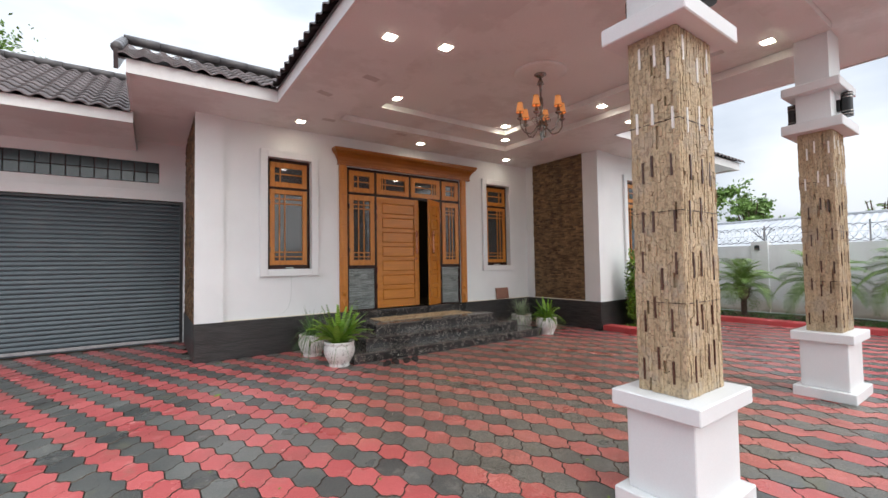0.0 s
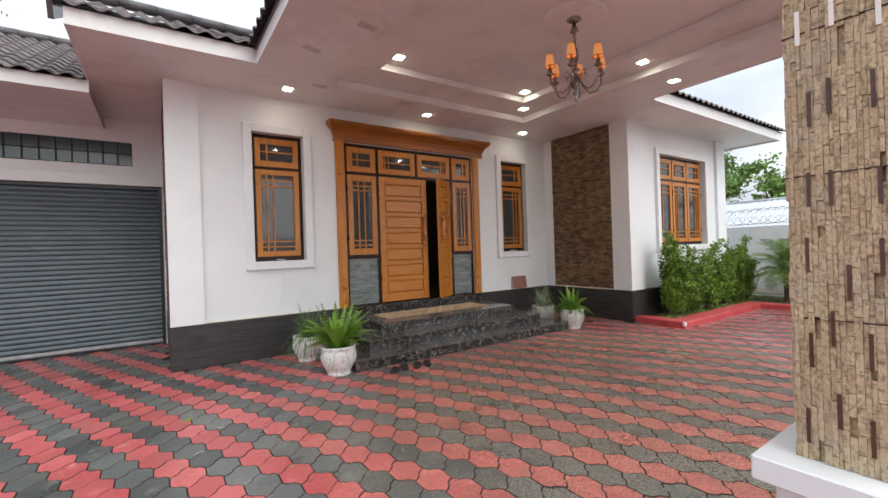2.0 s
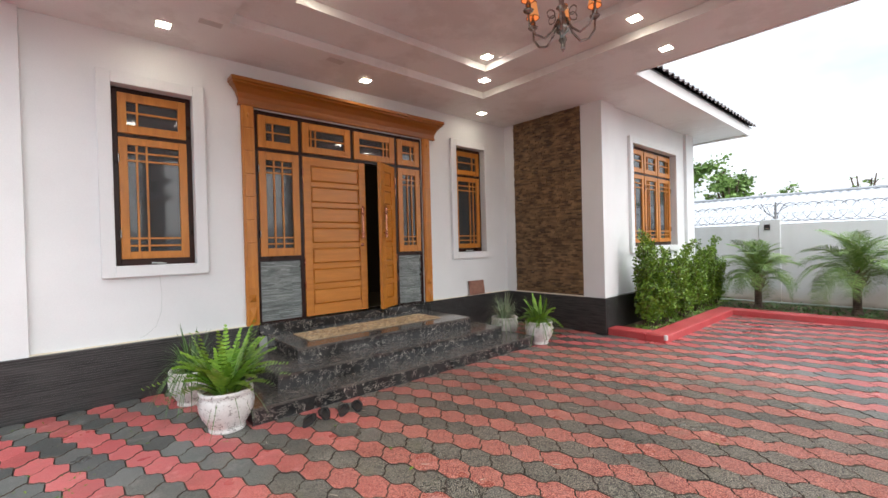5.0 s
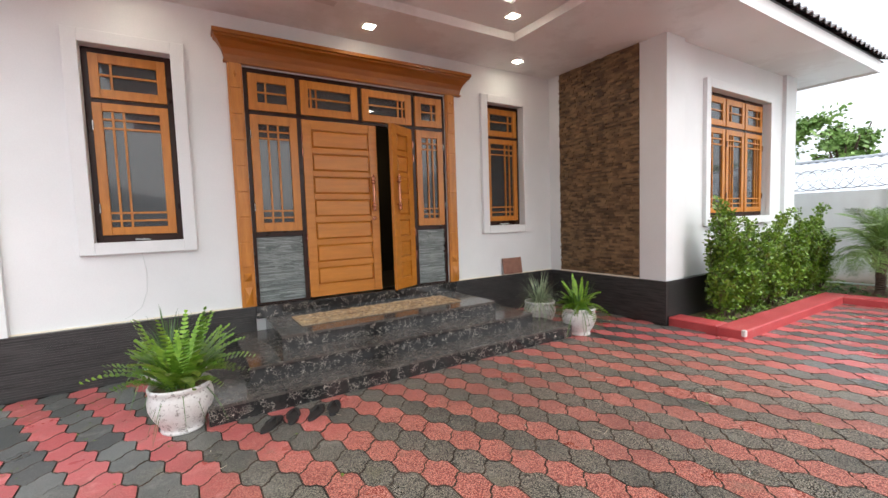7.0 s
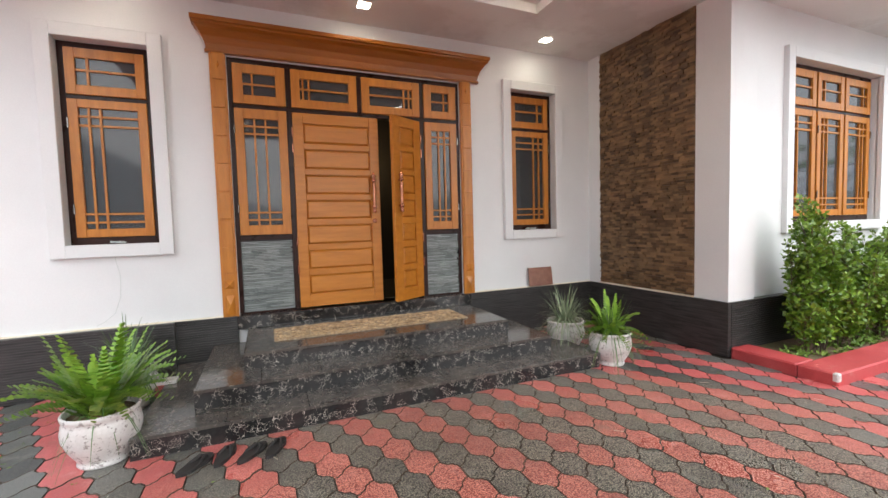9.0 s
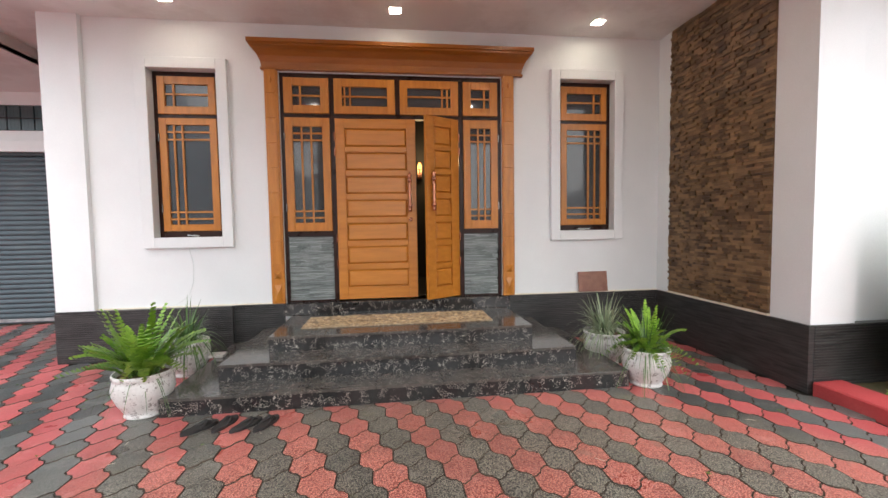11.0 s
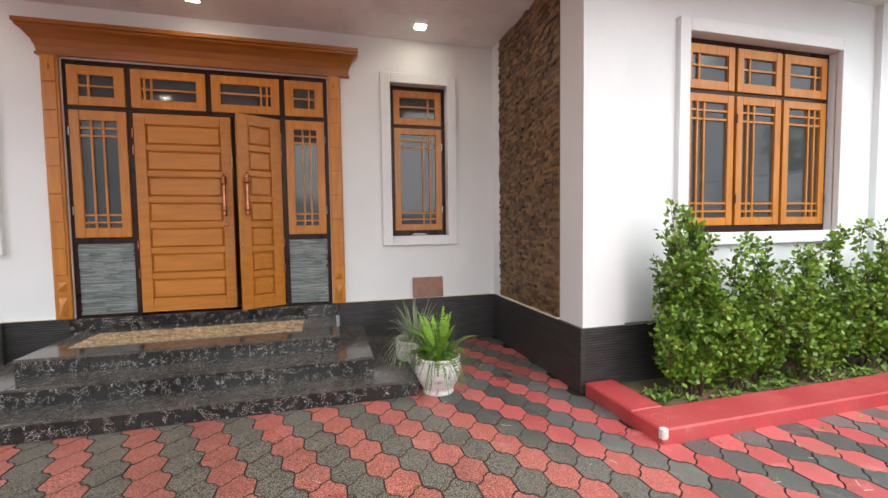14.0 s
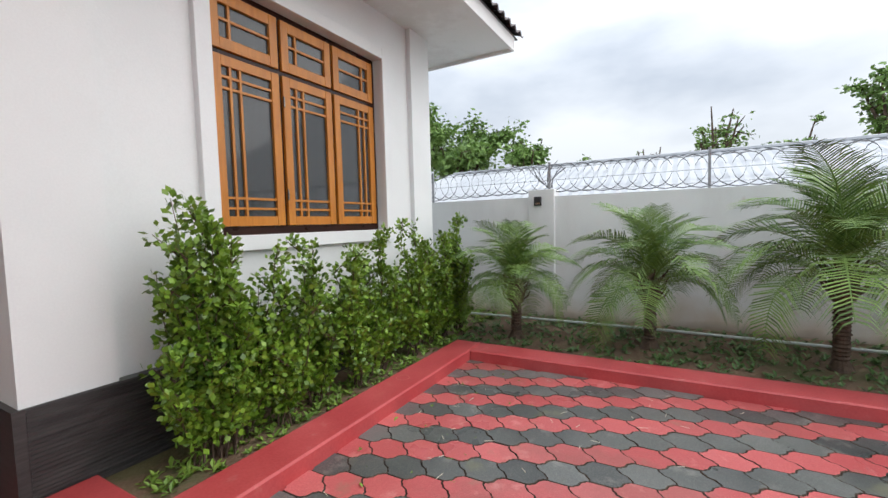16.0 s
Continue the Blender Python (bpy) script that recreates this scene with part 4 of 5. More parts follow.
# ---- columns ----
def column(name, x0, y0):
    """White plinth, stone-clad shaft, white capital and lantern box. x0, y0: the near corner of the plinth's cap."""
    w, d = 0.64, 0.48
    cx, cy = x0 + w / 2, y0 + d / 2
    base = thing(name, (cx, cy, 0), "stone-clad porch column on a white plinth", "column", kind="structure", group="porch columns")

    def slab(hw, hd, a, b, bev=0.006):
        return bm_boxes([(-hw, hw, -hd, hd, a, b)], bev)
    part("plinth", slab(w / 2 - 0.06, d / 2 - 0.055, 0.10, 0.56), WHITE, base, "white painted plinth")
    part("plinth_foot", slab(w / 2, d / 2, 0.0, 0.10), WHITE, base, "white painted plinth foot, worn and cream at the edge")
    part("plinth_cap", slab(w / 2, d / 2, 0.56, 0.65), WHITE, base)
    hw, hd, t = 0.205, 0.135, 0.02
    for sz in (1.15, 1.65, 2.15):
        part("panel_joint", slab(hw + 0.005, hd + 0.005, sz, sz + 0.004, 0), FRAME, base)
    part("shaft_core", slab(hw - t, hd - t, 0.65, 2.66, 0), STICK, base)
    rr = random.Random(name)
    for fi, (ux, uy, half, off) in enumerate(((1, 0, hw, -hd), (1, 0, hw, hd), (0, 1, hd, -hw), (0, 1, hd, hw))):
        bx, iw, idk = [], [], []
        a = -half
        while a < half - 0.004:
            wd = min(rr.uniform(0.009, 0.023), half - a)
            z = 0.651
            while z < 2.655:
                h = min(rr.uniform(0.03, 0.14), 2.659 - z)
                dep = rr.choice((0.0, 0.001, 0.002, 0.004, 0.005, 0.007))
                sgn = 1 if off > 0 else -1
                n0, n1 = sorted((sgn * (abs(off) - t), sgn * (abs(off) + dep)))
                r = rr.random()
                tgt = bx
                if r < 0.035:
                    n0, n1 = sorted((sgn * (abs(off) - t), sgn * (abs(off) - 0.016)))
                if ux:
                    tgt.append((a + 0.0006, a + wd - 0.0006, n0, n1, z + 0.001, z + h - 0.001))
                else:
                    tgt.append((n0, n1, a + 0.0006, a + wd - 0.0006, z + 0.001, z + h - 0.001))
                z += h
            a += wd
        for z in (2.44, 2.14, 1.84, 1.56, 1.29, 1.02, 0.77):
            for q in (-0.62, 0.0, 0.62):
                c, zz = (q + rr.uniform(-0.18, 0.18)) * half, z + rr.uniform(-0.07, 0.05)
                n0, n1 = sorted((sgn * (abs(off) - t), sgn * (abs(off) + 0.0085)))
                q2 = 0.0065 if z > 2.0 else 0.0055
                b = (c - q2, c + q2, n0, n1, zz, zz + 0.14)
                (iw if z > 2.0 else idk).append(b if ux else (n0, n1, c - q2, c + q2, zz, zz + 0.12))
        tagged(part("stone_sticks", bm_boxes(bx), STICK, base), kind="stuff")
        for q, (lst, m, lb) in enumerate(((iw, INLAYW, "inlay strip coloured pale for its sky reflection"), (idk, INLAYD, "brown inlay strip"))):
            for c in lst:
                part("inlay_strip", bm_boxes([c]), m, base, lb)
    part("capital_slab", slab(w / 2, d / 2, 2.66, 2.76), WHITE, base, "white painted capital slab")
    part("lantern_box", slab(hw + 0.005, hd + 0.005, 2.76, 3.08), WHITE, base, "white painted box above the capital")
    part("upper_slab", slab(w / 2 - 0.01, d / 2 - 0.01, 3.06, 3.15), WHITE, base)
    part("neck", slab(hw, hd, 3.15, CEZ - 0.002, 0), WHITE, base)
    for k, (px, py, rz) in enumerate(((0, -hd - 0.005, 0), (0, hd + 0.005, 180))):
        m = pose(cx + px, cy + py, 2.92, 0, 0, rz)
        lamp = thing("column_lamp", (0, 0, 0), "black cylinder up-and-down lamp on the column", "wall lamp", group="column lamps")
        lamp.matrix_world = m
        part("lamp_plate", bm_boxes([(-0.03, 0.03, -0.03, 0.0, -0.06, 0.06)], 0.003), BLACK, lamp)
        part("lamp_body", lathe([(0.045, -0.12), (0.045, 0.12)], 16, at=(0, -0.075, 0)), BLACK, lamp, smooth=False)
        for zz in (-0.10, -0.07, 0.07, 0.10):
            part("lamp_ring", lathe([(0.048, zz - 0.006), (0.048, zz + 0.006)], 16, at=(0, -0.075, 0)), CHROME, lamp)
    return base


column("column_1", 1.93, 1.31)
column("column_2", 5.12, 1.36)

# ---- ceiling lights ----
spots = [(1.67, 7.02, 0), (3.93, 7.05, 0), (6.21, 7.10, 0), (1.70, 4.03, 0), (6.21, 4.13, 0), (5.40, 6.26, 1), (2.60, 6.25, 1), (5.46, 4.15, 1), (2.41, 4.05, 1), (5.33, 1.98, 1), (2.55, 2.02, 1), (5.03, 5.86, 2), (2.74, 5.80, 2)]
sp0 = None
for x, y, tier in spots:
    z = (CEZ, CEZ + 0.104, CEZ + 0.194)[tier]
    if tier == 1 and (x, y) == (2.60, 6.25):
        continue
    if sp0 is None:
        sp0 = thing("downlight", (x, y, z), "square white recessed LED downlight, lit", "downlight", group="ceiling downlights")
        part("bezel", bm_boxes([(-0.068, 0.068, -0.068, 0.068, -0.006, 0.001)], 0.002), WHITE, sp0)
        part("panel", bm_boxes([(-0.055, 0.055, -0.055, 0.055, -0.010, -0.0061)]), LED, sp0)
    else:
        copy_thing(sp0, pose(x, y, z))
# warm cove strips behind the tray's edges
COVE = glow("warm_cove_strip", (1.0, 0.55, 0.16), 9.0)
cove = thing("cove_light", (0, 0, 0), "warm light strip hidden in the ceiling tray corner", "light strip")
for b in ((4.2, O[1] + 0.10, O[3] + 0.085, O[3] + 0.10), (O[1] + 0.085, O[1] + 0.10, 5.6, O[3] + 0.08), (O[1] + 0.085, O[1] + 0.10, 2.6, 4.4)):
    part("strip", bm_boxes([(*b, CEZ + 0.101, CEZ + 0.1035)]), COVE, cove)
for b in ((4.4, I[1] + 0.10, I[3] + 0.085, I[3] + 0.10), (I[1] + 0.085, I[1] + 0.10, 5.5, I[3] + 0.08), (I[0], 3.4, I[3] + 0.085, I[3] + 0.10)):
    part("strip", bm_boxes([(*b, CEZ + 0.191, CEZ + 0.1935)]), COVE, cove)

# ---- chandelier ----
CHX, CHY = 3.925, 4.03
ch = thing("chandelier", (CHX, CHY, CEZ + 0.194), "six-armed dark silver chandelier with amber fabric shades", "chandelier")
ch.matrix_world = pose(CHX, CHY, CEZ + 0.194) @ Matrix.Diagonal((0.94, 0.94, 0.94, 1))
part("medallion", lathe([(0.36, 0.0), (0.36, -0.012), (0.33, -0.03), (0.25, -0.02), (0.20, -0.035), (0.12, -0.02), (0.06, -0.03)], 48), CEIL, ch, "round plaster ceiling medallion", smooth=True)
part("canopy", lathe([(0.08, -0.022), (0.085, -0.035), (0.05, -0.06), (0.015, -0.075)], 20), CHROME, ch, smooth=True)
part("stem", lathe([(0.012, -0.07), (0.03, -0.12), (0.05, -0.17), (0.02, -0.185), (0.012, -0.340), (0.03, -0.380), (0.034, -0.490), (0.016, -0.540), (0.02, -0.590), (0.05, -0.610), (0.018, -0.640), (0.03, -0.690), (0.06, -0.750), (0.05, -0.810), (0.02, -0.840), (0.035, -0.880), (0.012, -0.920), (0.02, -0.940), (0.003, -0.980)], 16), CHROME, ch, smooth=True)
for k in range(6):
    a = 2 * math.pi * k / 6 + 0.52
    c, s = math.cos(a), math.sin(a)
    R = 0.30
    pts = [(0.04, -0.710), (0.09, -0.810), (0.16, -0.875), (0.24, -0.850), (0.295, -0.770), (R, -0.670)]
    fine = []
    for i in range(len(pts) - 1):
        for q in range(3):
            t = q / 3
            fine.append((pts[i][0] * (1 - t) + pts[i + 1][0] * t, pts[i][1] * (1 - t) + pts[i + 1][1] * t))
    fine.append(pts[-1])
    arm = part("arm", tube([(r * c, r * s, z) for r, z in fine], 0.009, 7), CHROME, ch, smooth=True)
    sc = [(0.10 + 0.035 * math.cos(u), -0.670 + 0.035 * math.sin(u)) for u in [i * 0.5 for i in range(13)]]
    part("scroll", tube([(r * c, r * s, z) for r, z in sc], 0.005, 5), CHROME, arm, smooth=True)
    o = (R * c, R * s, 0)
    part("cup", lathe([(0.008, -0.685), (0.035, -0.670), (0.045, -0.655), (0.02, -0.650), (0.024, -0.610), (0.013, -0.580), (0.013, -0.550)], 14, at=o), CHROME, arm, smooth=True)
    bm = bmesh.new()
    n = 18
    lo = [bm.verts.new((o[0] + 0.056 * math.cos(2 * math.pi * i / n), o[1] + 0.056 * math.sin(2 * math.pi * i / n), -0.570)) for i in range(n)]
    hi = [bm.verts.new((o[0] + 0.035 * math.cos(2 * math.pi * i / n), o[1] + 0.035 * math.sin(2 * math.pi * i / n), -0.435)) for i in range(n)]
    for i in range(n):
        bm.faces.new((lo[i], lo[(i + 1) % n], hi[(i + 1) % n], hi[i]))
    part("shade", bm, SHADE, arm, "amber pleated fabric shade", smooth=True)
    for rad, z in ((0.0565, -0.570), (0.0355, -0.435)):
        bm = tube([(o[0] + rad * math.cos(2 * math.pi * i / n), o[1] + rad * math.sin(2 * math.pi * i / n), z) for i in range(n + 1)], 0.004, 5)
        part("shade_band", bm, TEAKD, arm, "brown band of the shade")
    part("bulb", lathe([(0.008, -0.550), (0.016, -0.530), (0.016, -0.500), (0.004, -0.480)], 10, at=o), BULB, arm)

# ---- ground ----
tagged(part("ground", bm_boxes([(-150, 180, -150, 200, -0.3, -0.06)]), SOIL), "brown earth ground reaching the horizon", "ground", kind="structure")
tagged(part("paving_bed", bm_boxes([(-9, KX, -5, GY, -0.06, -0.014)]), SAND), "dark sand bed under the pavers", "ground", kind="structure")
tagged(part("planting_bed", bm_boxes([(SX + 0.05, 12.35, KY + 0.05, FY, -0.06, 0.055), (KX + 0.05, 12.35, -7, KY + 0.05, -0.06, 0.0545), (EX, 12.35, FY, 13, -0.06, 0.055)]), SOIL), "damp brown soil of the planting beds", "soil", kind="structure")
kb = [(SX + 0.0, KX + 0.30, KY, KY + 0.30, -0.05, 0.105), (KX, KX + 0.30, -7, KY - 0.001, -0.05, 0.105), (SX, SX + 0.28, KY + 0.301, CY - 0.03, -0.05, 0.105)]
for nme, b in zip(("kerb_hedge", "kerb_palms", "kerb_corner"), kb):
    tagged(part(nme, bm_boxes([b], 0.012), KERB), "red painted concrete kerb of the planting bed", "kerb", kind="structure")
tagged(part("kerb_chip", bm_boxes([(SX - 0.004, SX + 0.05, KY - 0.004, KY + 0.045, 0.03, 0.107)], 0.01), POT), "broken pale concrete at the kerb corner", "kerb", kind="structure")

# ---- boundary wall, wire, neighbour's roof ----
BX = 12.35
bw = thing("boundary_wall", (0, 0, 0), "weathered white boundary wall with piers", "wall", kind="structure")
part("wall_panel", bm_boxes([(BX, BX + 0.18, -14, 22, -0.05, 1.74)]), BWALL, bw)
for y in (-9.6, -5.2, -0.8, 4.22, 8.6, 13.0):
    part("pier", bm_boxes([(BX - 0.05, BX + 0.23, y, y + 0.36, -0.05, 1.84)], 0.006), BWALL, bw)
wl = thing("solar_wall_light", (BX - 0.05, 4.44, 1.68), "small black lamp box on the boundary pier", "wall lamp")
part("housing", bm_boxes([(-0.04, 0.0, -0.05, 0.05, -0.06, 0.06)], 0.004), BLACK, wl)
part("lens", bm_boxes([(-0.045, -0.0405, -0.035, 0.035, -0.045, -0.02)]), CHROME, wl)
rz_ = thing("razor_wire", (0, 0, 0), "coiled galvanised razor wire on the boundary wall", "razor wire")
pts, n = [], 0
coil, pitch = 0.205, 0.185
while -8.0 + n / 16 * pitch < 14.0:
    a = n * 2 * math.pi / 16
    pts.append((BX + 0.09 + 0.035 * math.sin(a * 0.5), -8.0 + n / 16 * pitch + coil * math.cos(a), 1.97 + 0.025 * math.sin(n * 0.013) + coil * 0.95 * math.sin(a)))
    n += 1
bm = bmesh.new()
verts, faces = [], []
for i, p in enumerate(pts):
    p = Vector(p)
    r = 0.0075
    verts += [p + Vector((r, 0, 0)), p + Vector((-r * 0.5, 0, r * 0.87)), p + Vector((-r * 0.5, 0, -r * 0.87))]
    if i:
        b = 3 * i
        for k in range(3):
            faces.append((b - 3 + k, b - 3 + (k + 1) % 3, b + (k + 1) % 3, b + k))
bm.free()
raw("coil", verts, faces, WIRE, rz_)
bm = bmesh.new()
for z, dx in ((1.82, 0.0), (1.98, 0.0), (2.14, 0.0)):
    tube([(BX + 0.09 + dx, -13, z), (BX + 0.09 + dx, 4, z - 0.01), (BX + 0.09 + dx, 21, z)], 0.004, 4, bm)
part("tension_wire", bm, STEEL, rz_)
for y in [-9 + 1.9 * k for k in range(14)]:
    part("wire_post", bm_boxes([(BX + 0.075, BX + 0.105, y, y + 0.03, 1.70, 2.22)]), STEEL, rz_)
rr = random.Random(4)
for k in range(9):
    a0, tip = rr.uniform(-0.9, 0.9), rr.uniform(0.30, 0.46)
    c, sn = math.sin(a0), math.cos(a0)
    y0, w = 4.30 + rr.uniform(-0.05, 0.05), rr.uniform(0.04, 0.10)
    bm = tube([(BX + 0.09, y0 + c * tip * q + w * math.sin(3 * q) * sn, 1.86 + sn * tip * q) for q in (0, 0.25, 0.5, 0.75, 1.0, 0.8, 0.5, 0.2)], 0.006, 4)
    part("cut_wire_end", bm, WIRE, rz_, "bent cut end of the wire at the pier")
nr = thing("neighbour_roof", (0, 0, 0), "pale corrugated sheet metal roof beyond the boundary wall", "roof", kind="structure")


def corrugated(name, x0, x1, y0, y1, z0, z1, parent):
    vs, fs, idx = [], [], 0
    y, k = y0, 0
    while y <= y1 + 1e-6:
        h = 0.012 if k % 2 else -0.012
        vs += [(x0, y, z0 + h), (x1, y, z1 + h)]
        if k:
            b = 2 * k
            fs.append((b - 2, b, b + 1, b - 1))
        y += 0.085
        k += 1
    return raw(name, vs, fs, ZINC, parent)


for r in range(3):
    xa, xb = 13.1 + r * 1.1, 13.1 + (r + 1) * 1.1 + 0.06
    za, zb = 1.66 + r * 0.335, 1.66 + (r + 1) * 0.335 + 0.016
    corrugated("roof_sheet", xa, xb, -14, 9.3 - r * 0.60, za + (2 - r) * -0.003, zb + (2 - r) * -0.003, nr)
part("ridge_cap", bm_boxes([(16.32, 16.5, -14, 7.9, 2.65, 2.71)], 0.01), ZINC, nr)
part("house_wall", bm_boxes([(13.4, 19.5, -13.8, 8.6, -0.05, 1.5)]), BWALL, nr, "plain rendered house wall")
pipe = thing("ground_pipe", (0, 0, 0), "pale plastic pipe along the foot of the wall", "pipe")
part("pipe_run", tube([(11.95, -7, 0.09), (11.93, 0, 0.08), (11.97, 3, 0.10), (11.95, 7, 0.09)], 0.016, 8), PVC, pipe, smooth=True)

# ---- other sides of the yard, behind the camera ----
tagged(part("wall_yard_west", bm_boxes([(-9.2, -9, -14, 10, -0.05, 2.0)]), BWALL), "plain boundary wall on the west", "wall", kind="structure")
tagged(part("wall_yard_south", bm_boxes([(-9, BX, -14.2, -14, -0.05, 2.0)]), BWALL), "plain boundary wall on the south", "wall", kind="structure")


# ---- plants ----
def frond_mesh(name, length, droop, leaf, seed, mat, n=34, vee=0.5):
    """A feather leaf along +x that rises and droops, as one mesh."""
    rr = random.Random(seed)
    vs, fs = [], []

    def at(t):
        return Vector((length * (t - 0.18 * t * t * droop), 0, length * (0.80 * t - (0.50 + 0.40 * droop) * t * t)))
    prev = None
    for i in range(11):
        t = i / 10
        p = at(t)
        w = 0.010 * (1 - 0.8 * t)
        b = len(vs)
        vs += [tuple(p + Vector((0, w, 0))), tuple(p + Vector((0, -w, 0))), tuple(p + Vector((0, 0, -w)))]
        if prev is not None:
            for k in range(3):
                fs.append((prev + k, prev + (k + 1) % 3, b + (k + 1) % 3, b + k))
        prev = b
    for i in range(n):
        t = 0.12 + 0.88 * (i + 0.5) / n
        p = at(t)
        d = (at(min(t + 0.02, 1.02)) - at(t - 0.02)).normalized()
        ln = leaf * (0.45 + 0.9 * math.sin(math.pi * min(1, t * 0.92 + 0.08))) * rr.uniform(0.85, 1.1)
        for s in (1, -1):
            side = Vector((0, s, 0))
            ax = (side * 0.80 + d * 0.62 + Vector((0, 0, vee * 0.5 + rr.uniform(-0.12, 0.12)))).normalized()
            m = p + ax * ln * 0.5 + Vector((0, 0, 0.0))
            e = p + ax * ln + Vector((0, 0, -ln * (0.22 + 0.15 * droop)))
            wv = d * 0.0050
            b = len(vs)
            vs += [tuple(p - wv), tuple(p + wv), tuple(m + wv * 1.1), tuple(m - wv * 1.1), tuple(e)]
            fs += [(b, b + 1, b + 2, b + 3), (b + 3, b + 2, b + 4)]
    me = bpy.data.meshes.new(name)
    me.from_pydata(vs, [], fs)
    me.materials.append(mat)
    return me


FR = [frond_mesh("frond", 0.92, d, 0.24, 20 + k, PALM, 40) for k, d in enumerate((0.40, 0.85, 1.35))]


def palm(x, y, trunk_h, size, seed, label):
    rr = random.Random(seed)
    base = thing("palm", (x, y, 0.05), label, "palm", group="palms by the wall")
    prof = [(0.10, 0.0), (0.075, 0.05)]
    z = 0.08
    while z < trunk_h:
        prof += [(0.062 + rr.uniform(0, 0.01), z), (0.054, z + 0.02)]
        z += 0.035
    prof += [(0.085, trunk_h + 0.02), (0.11, trunk_h + 0.12), (0.08, trunk_h + 0.25), (0.03, trunk_h + 0.34)]
    part("trunk", lathe(prof, 14), BARK, base, "ringed brown palm trunk")
    bm = bmesh.new()
    for k in range(26):
        a = k * 2.4
        zz = trunk_h + 0.02 + 0.010 * k
        c, s = math.cos(a), math.sin(a)
        tube([(0.06 * c, 0.06 * s, zz), (0.13 * c, 0.13 * s, zz + 0.05), (0.17 * c, 0.17 * s, zz + 0.12)], 0.014, 5, bm, 0.006)
    part("leaf_base_sheath", bm, BARK, base, "fibrous old leaf bases")
    N = 26
    for k in range(N):
        u = k / N
        me = FR[2] if u < 0.35 else FR[1] if u < 0.7 else FR[0]
        o = new("frond", me)
        o.parent = base
        tilt = -(-12 + 76 * u) + rr.uniform(-8, 8)
        sc = size * rr.uniform(0.85, 1.08) * (0.9 if u > 0.85 else 1)
        o.matrix_world = pose(x, y, 0.05 + trunk_h + 0.14 + 0.14 * u, 0, 0, k * 137.5 + rr.uniform(-10, 10)) @ pose(0, 0, 0, rr.uniform(-18, 18), tilt, 0) @ Matrix.Diagonal((sc, sc, sc, 1))
    return base


palm(11.14, 4.37, 0.40, 1.00, 1, "small feather palm with drooping fronds by the hedge end")
palm(11.32, 2.98, 0.46, 1.10, 2, "feather palm with arching fronds before the white wall")
palm(11.28, 1.50, 0.60, 1.30, 3, "large bright feather palm with a thick shaggy trunk")
palm(11.35, 0.0, 0.55, 1.1, 4, "feather palm near the boundary wall")
palm(11.35, -1.5, 0.55, 1.1, 5, "feather palm near the boundary wall")


def leaf_cloud(stems, seed, size, density, spread):
    """Small paired leaves set closely along stems."""
    rr = random.Random(seed)
    vs, fs = [], []
    for pts in stems:
        for a, b in zip(pts, pts[1:]):
            a, b = Vector(a), Vector(b)
            n = max(1, int((b - a).length * density))
            for k in range(n):
                p = a.lerp(b, (k + rr.random()) / n)
                d = Vector((rr.gauss(0, 1), rr.gauss(0, 1), rr.gauss(0.5, 0.7))).normalized()
                q = p + d * rr.uniform(0.01, spread)
                ax = (d + Vector((rr.gauss(0, 0.4), rr.gauss(0, 0.4), rr.gauss(0.2, 0.4)))).normalized()
                sd = ax.orthogonal().normalized()
                sd = Matrix.Rotation(rr.uniform(0, 6.28), 3, ax) @ sd
                L, W = size * rr.uniform(0.7, 1.3), size * 0.40
                i = len(vs)
                vs += [tuple(q), tuple(q + ax * L * 0.5 + sd * W), tuple(q + ax * L), tuple(q + ax * L * 0.5 - sd * W)]
                fs.append((i, i + 1, i + 2, i + 3))
    return vs, fs


def shrub(x, y, h, seed, label):
    rr = random.Random(seed)
    base = thing("hedge_shrub", (x, y, 0.05), label, "shrub", group="hedge by the wing")
    stems = []
    for k in range(11):
        a, lean = rr.uniform(0, 6.28), rr.uniform(0.02, 0.10) if k < 2 else rr.uniform(0.06, 0.34)
        hh = h * (1.0 if k < 2 else rr.uniform(0.35, 0.86))
        p = [Vector((0.05 * math.cos(a), 0.05 * math.sin(a), 0))]
        for i in range(1, 7):
            t = i / 6
            p.append(Vector((lean * math.cos(a) * t ** 0.8 + rr.gauss(0, 0.02), lean * math.sin(a) * t ** 0.8 * 0.8 + rr.gauss(0, 0.02), hh * t)))
        stems.append(p)
        for q in range(7):
            i = rr.randint(0, 5)
            s = p[i].lerp(p[i + 1], rr.random()) if i < 6 else p[6]
            if s.z < 0.10:
                continue
            b = rr.uniform(0, 6.28)
            ln = rr.uniform(0.06, 0.16)
            stems.append([s, s + Vector((math.cos(b) * ln, math.sin(b) * ln, ln * 0.9))])
    bm = bmesh.new()
    for s in stems[::1]:
        tube(s, 0.007, 4, bm, 0.002)
    part("woody_stem", bm, BARK, base, "thin woody stems")
    vs, fs = leaf_cloud([[q for q in s if q.z > 0.06] for s in stems if len([q for q in s if q.z > 0.06]) > 1], seed, 0.044, 195, 0.055)
    tagged(raw("foliage", vs, fs, LEAF, base, "small glossy green leaves"), kind="stuff")


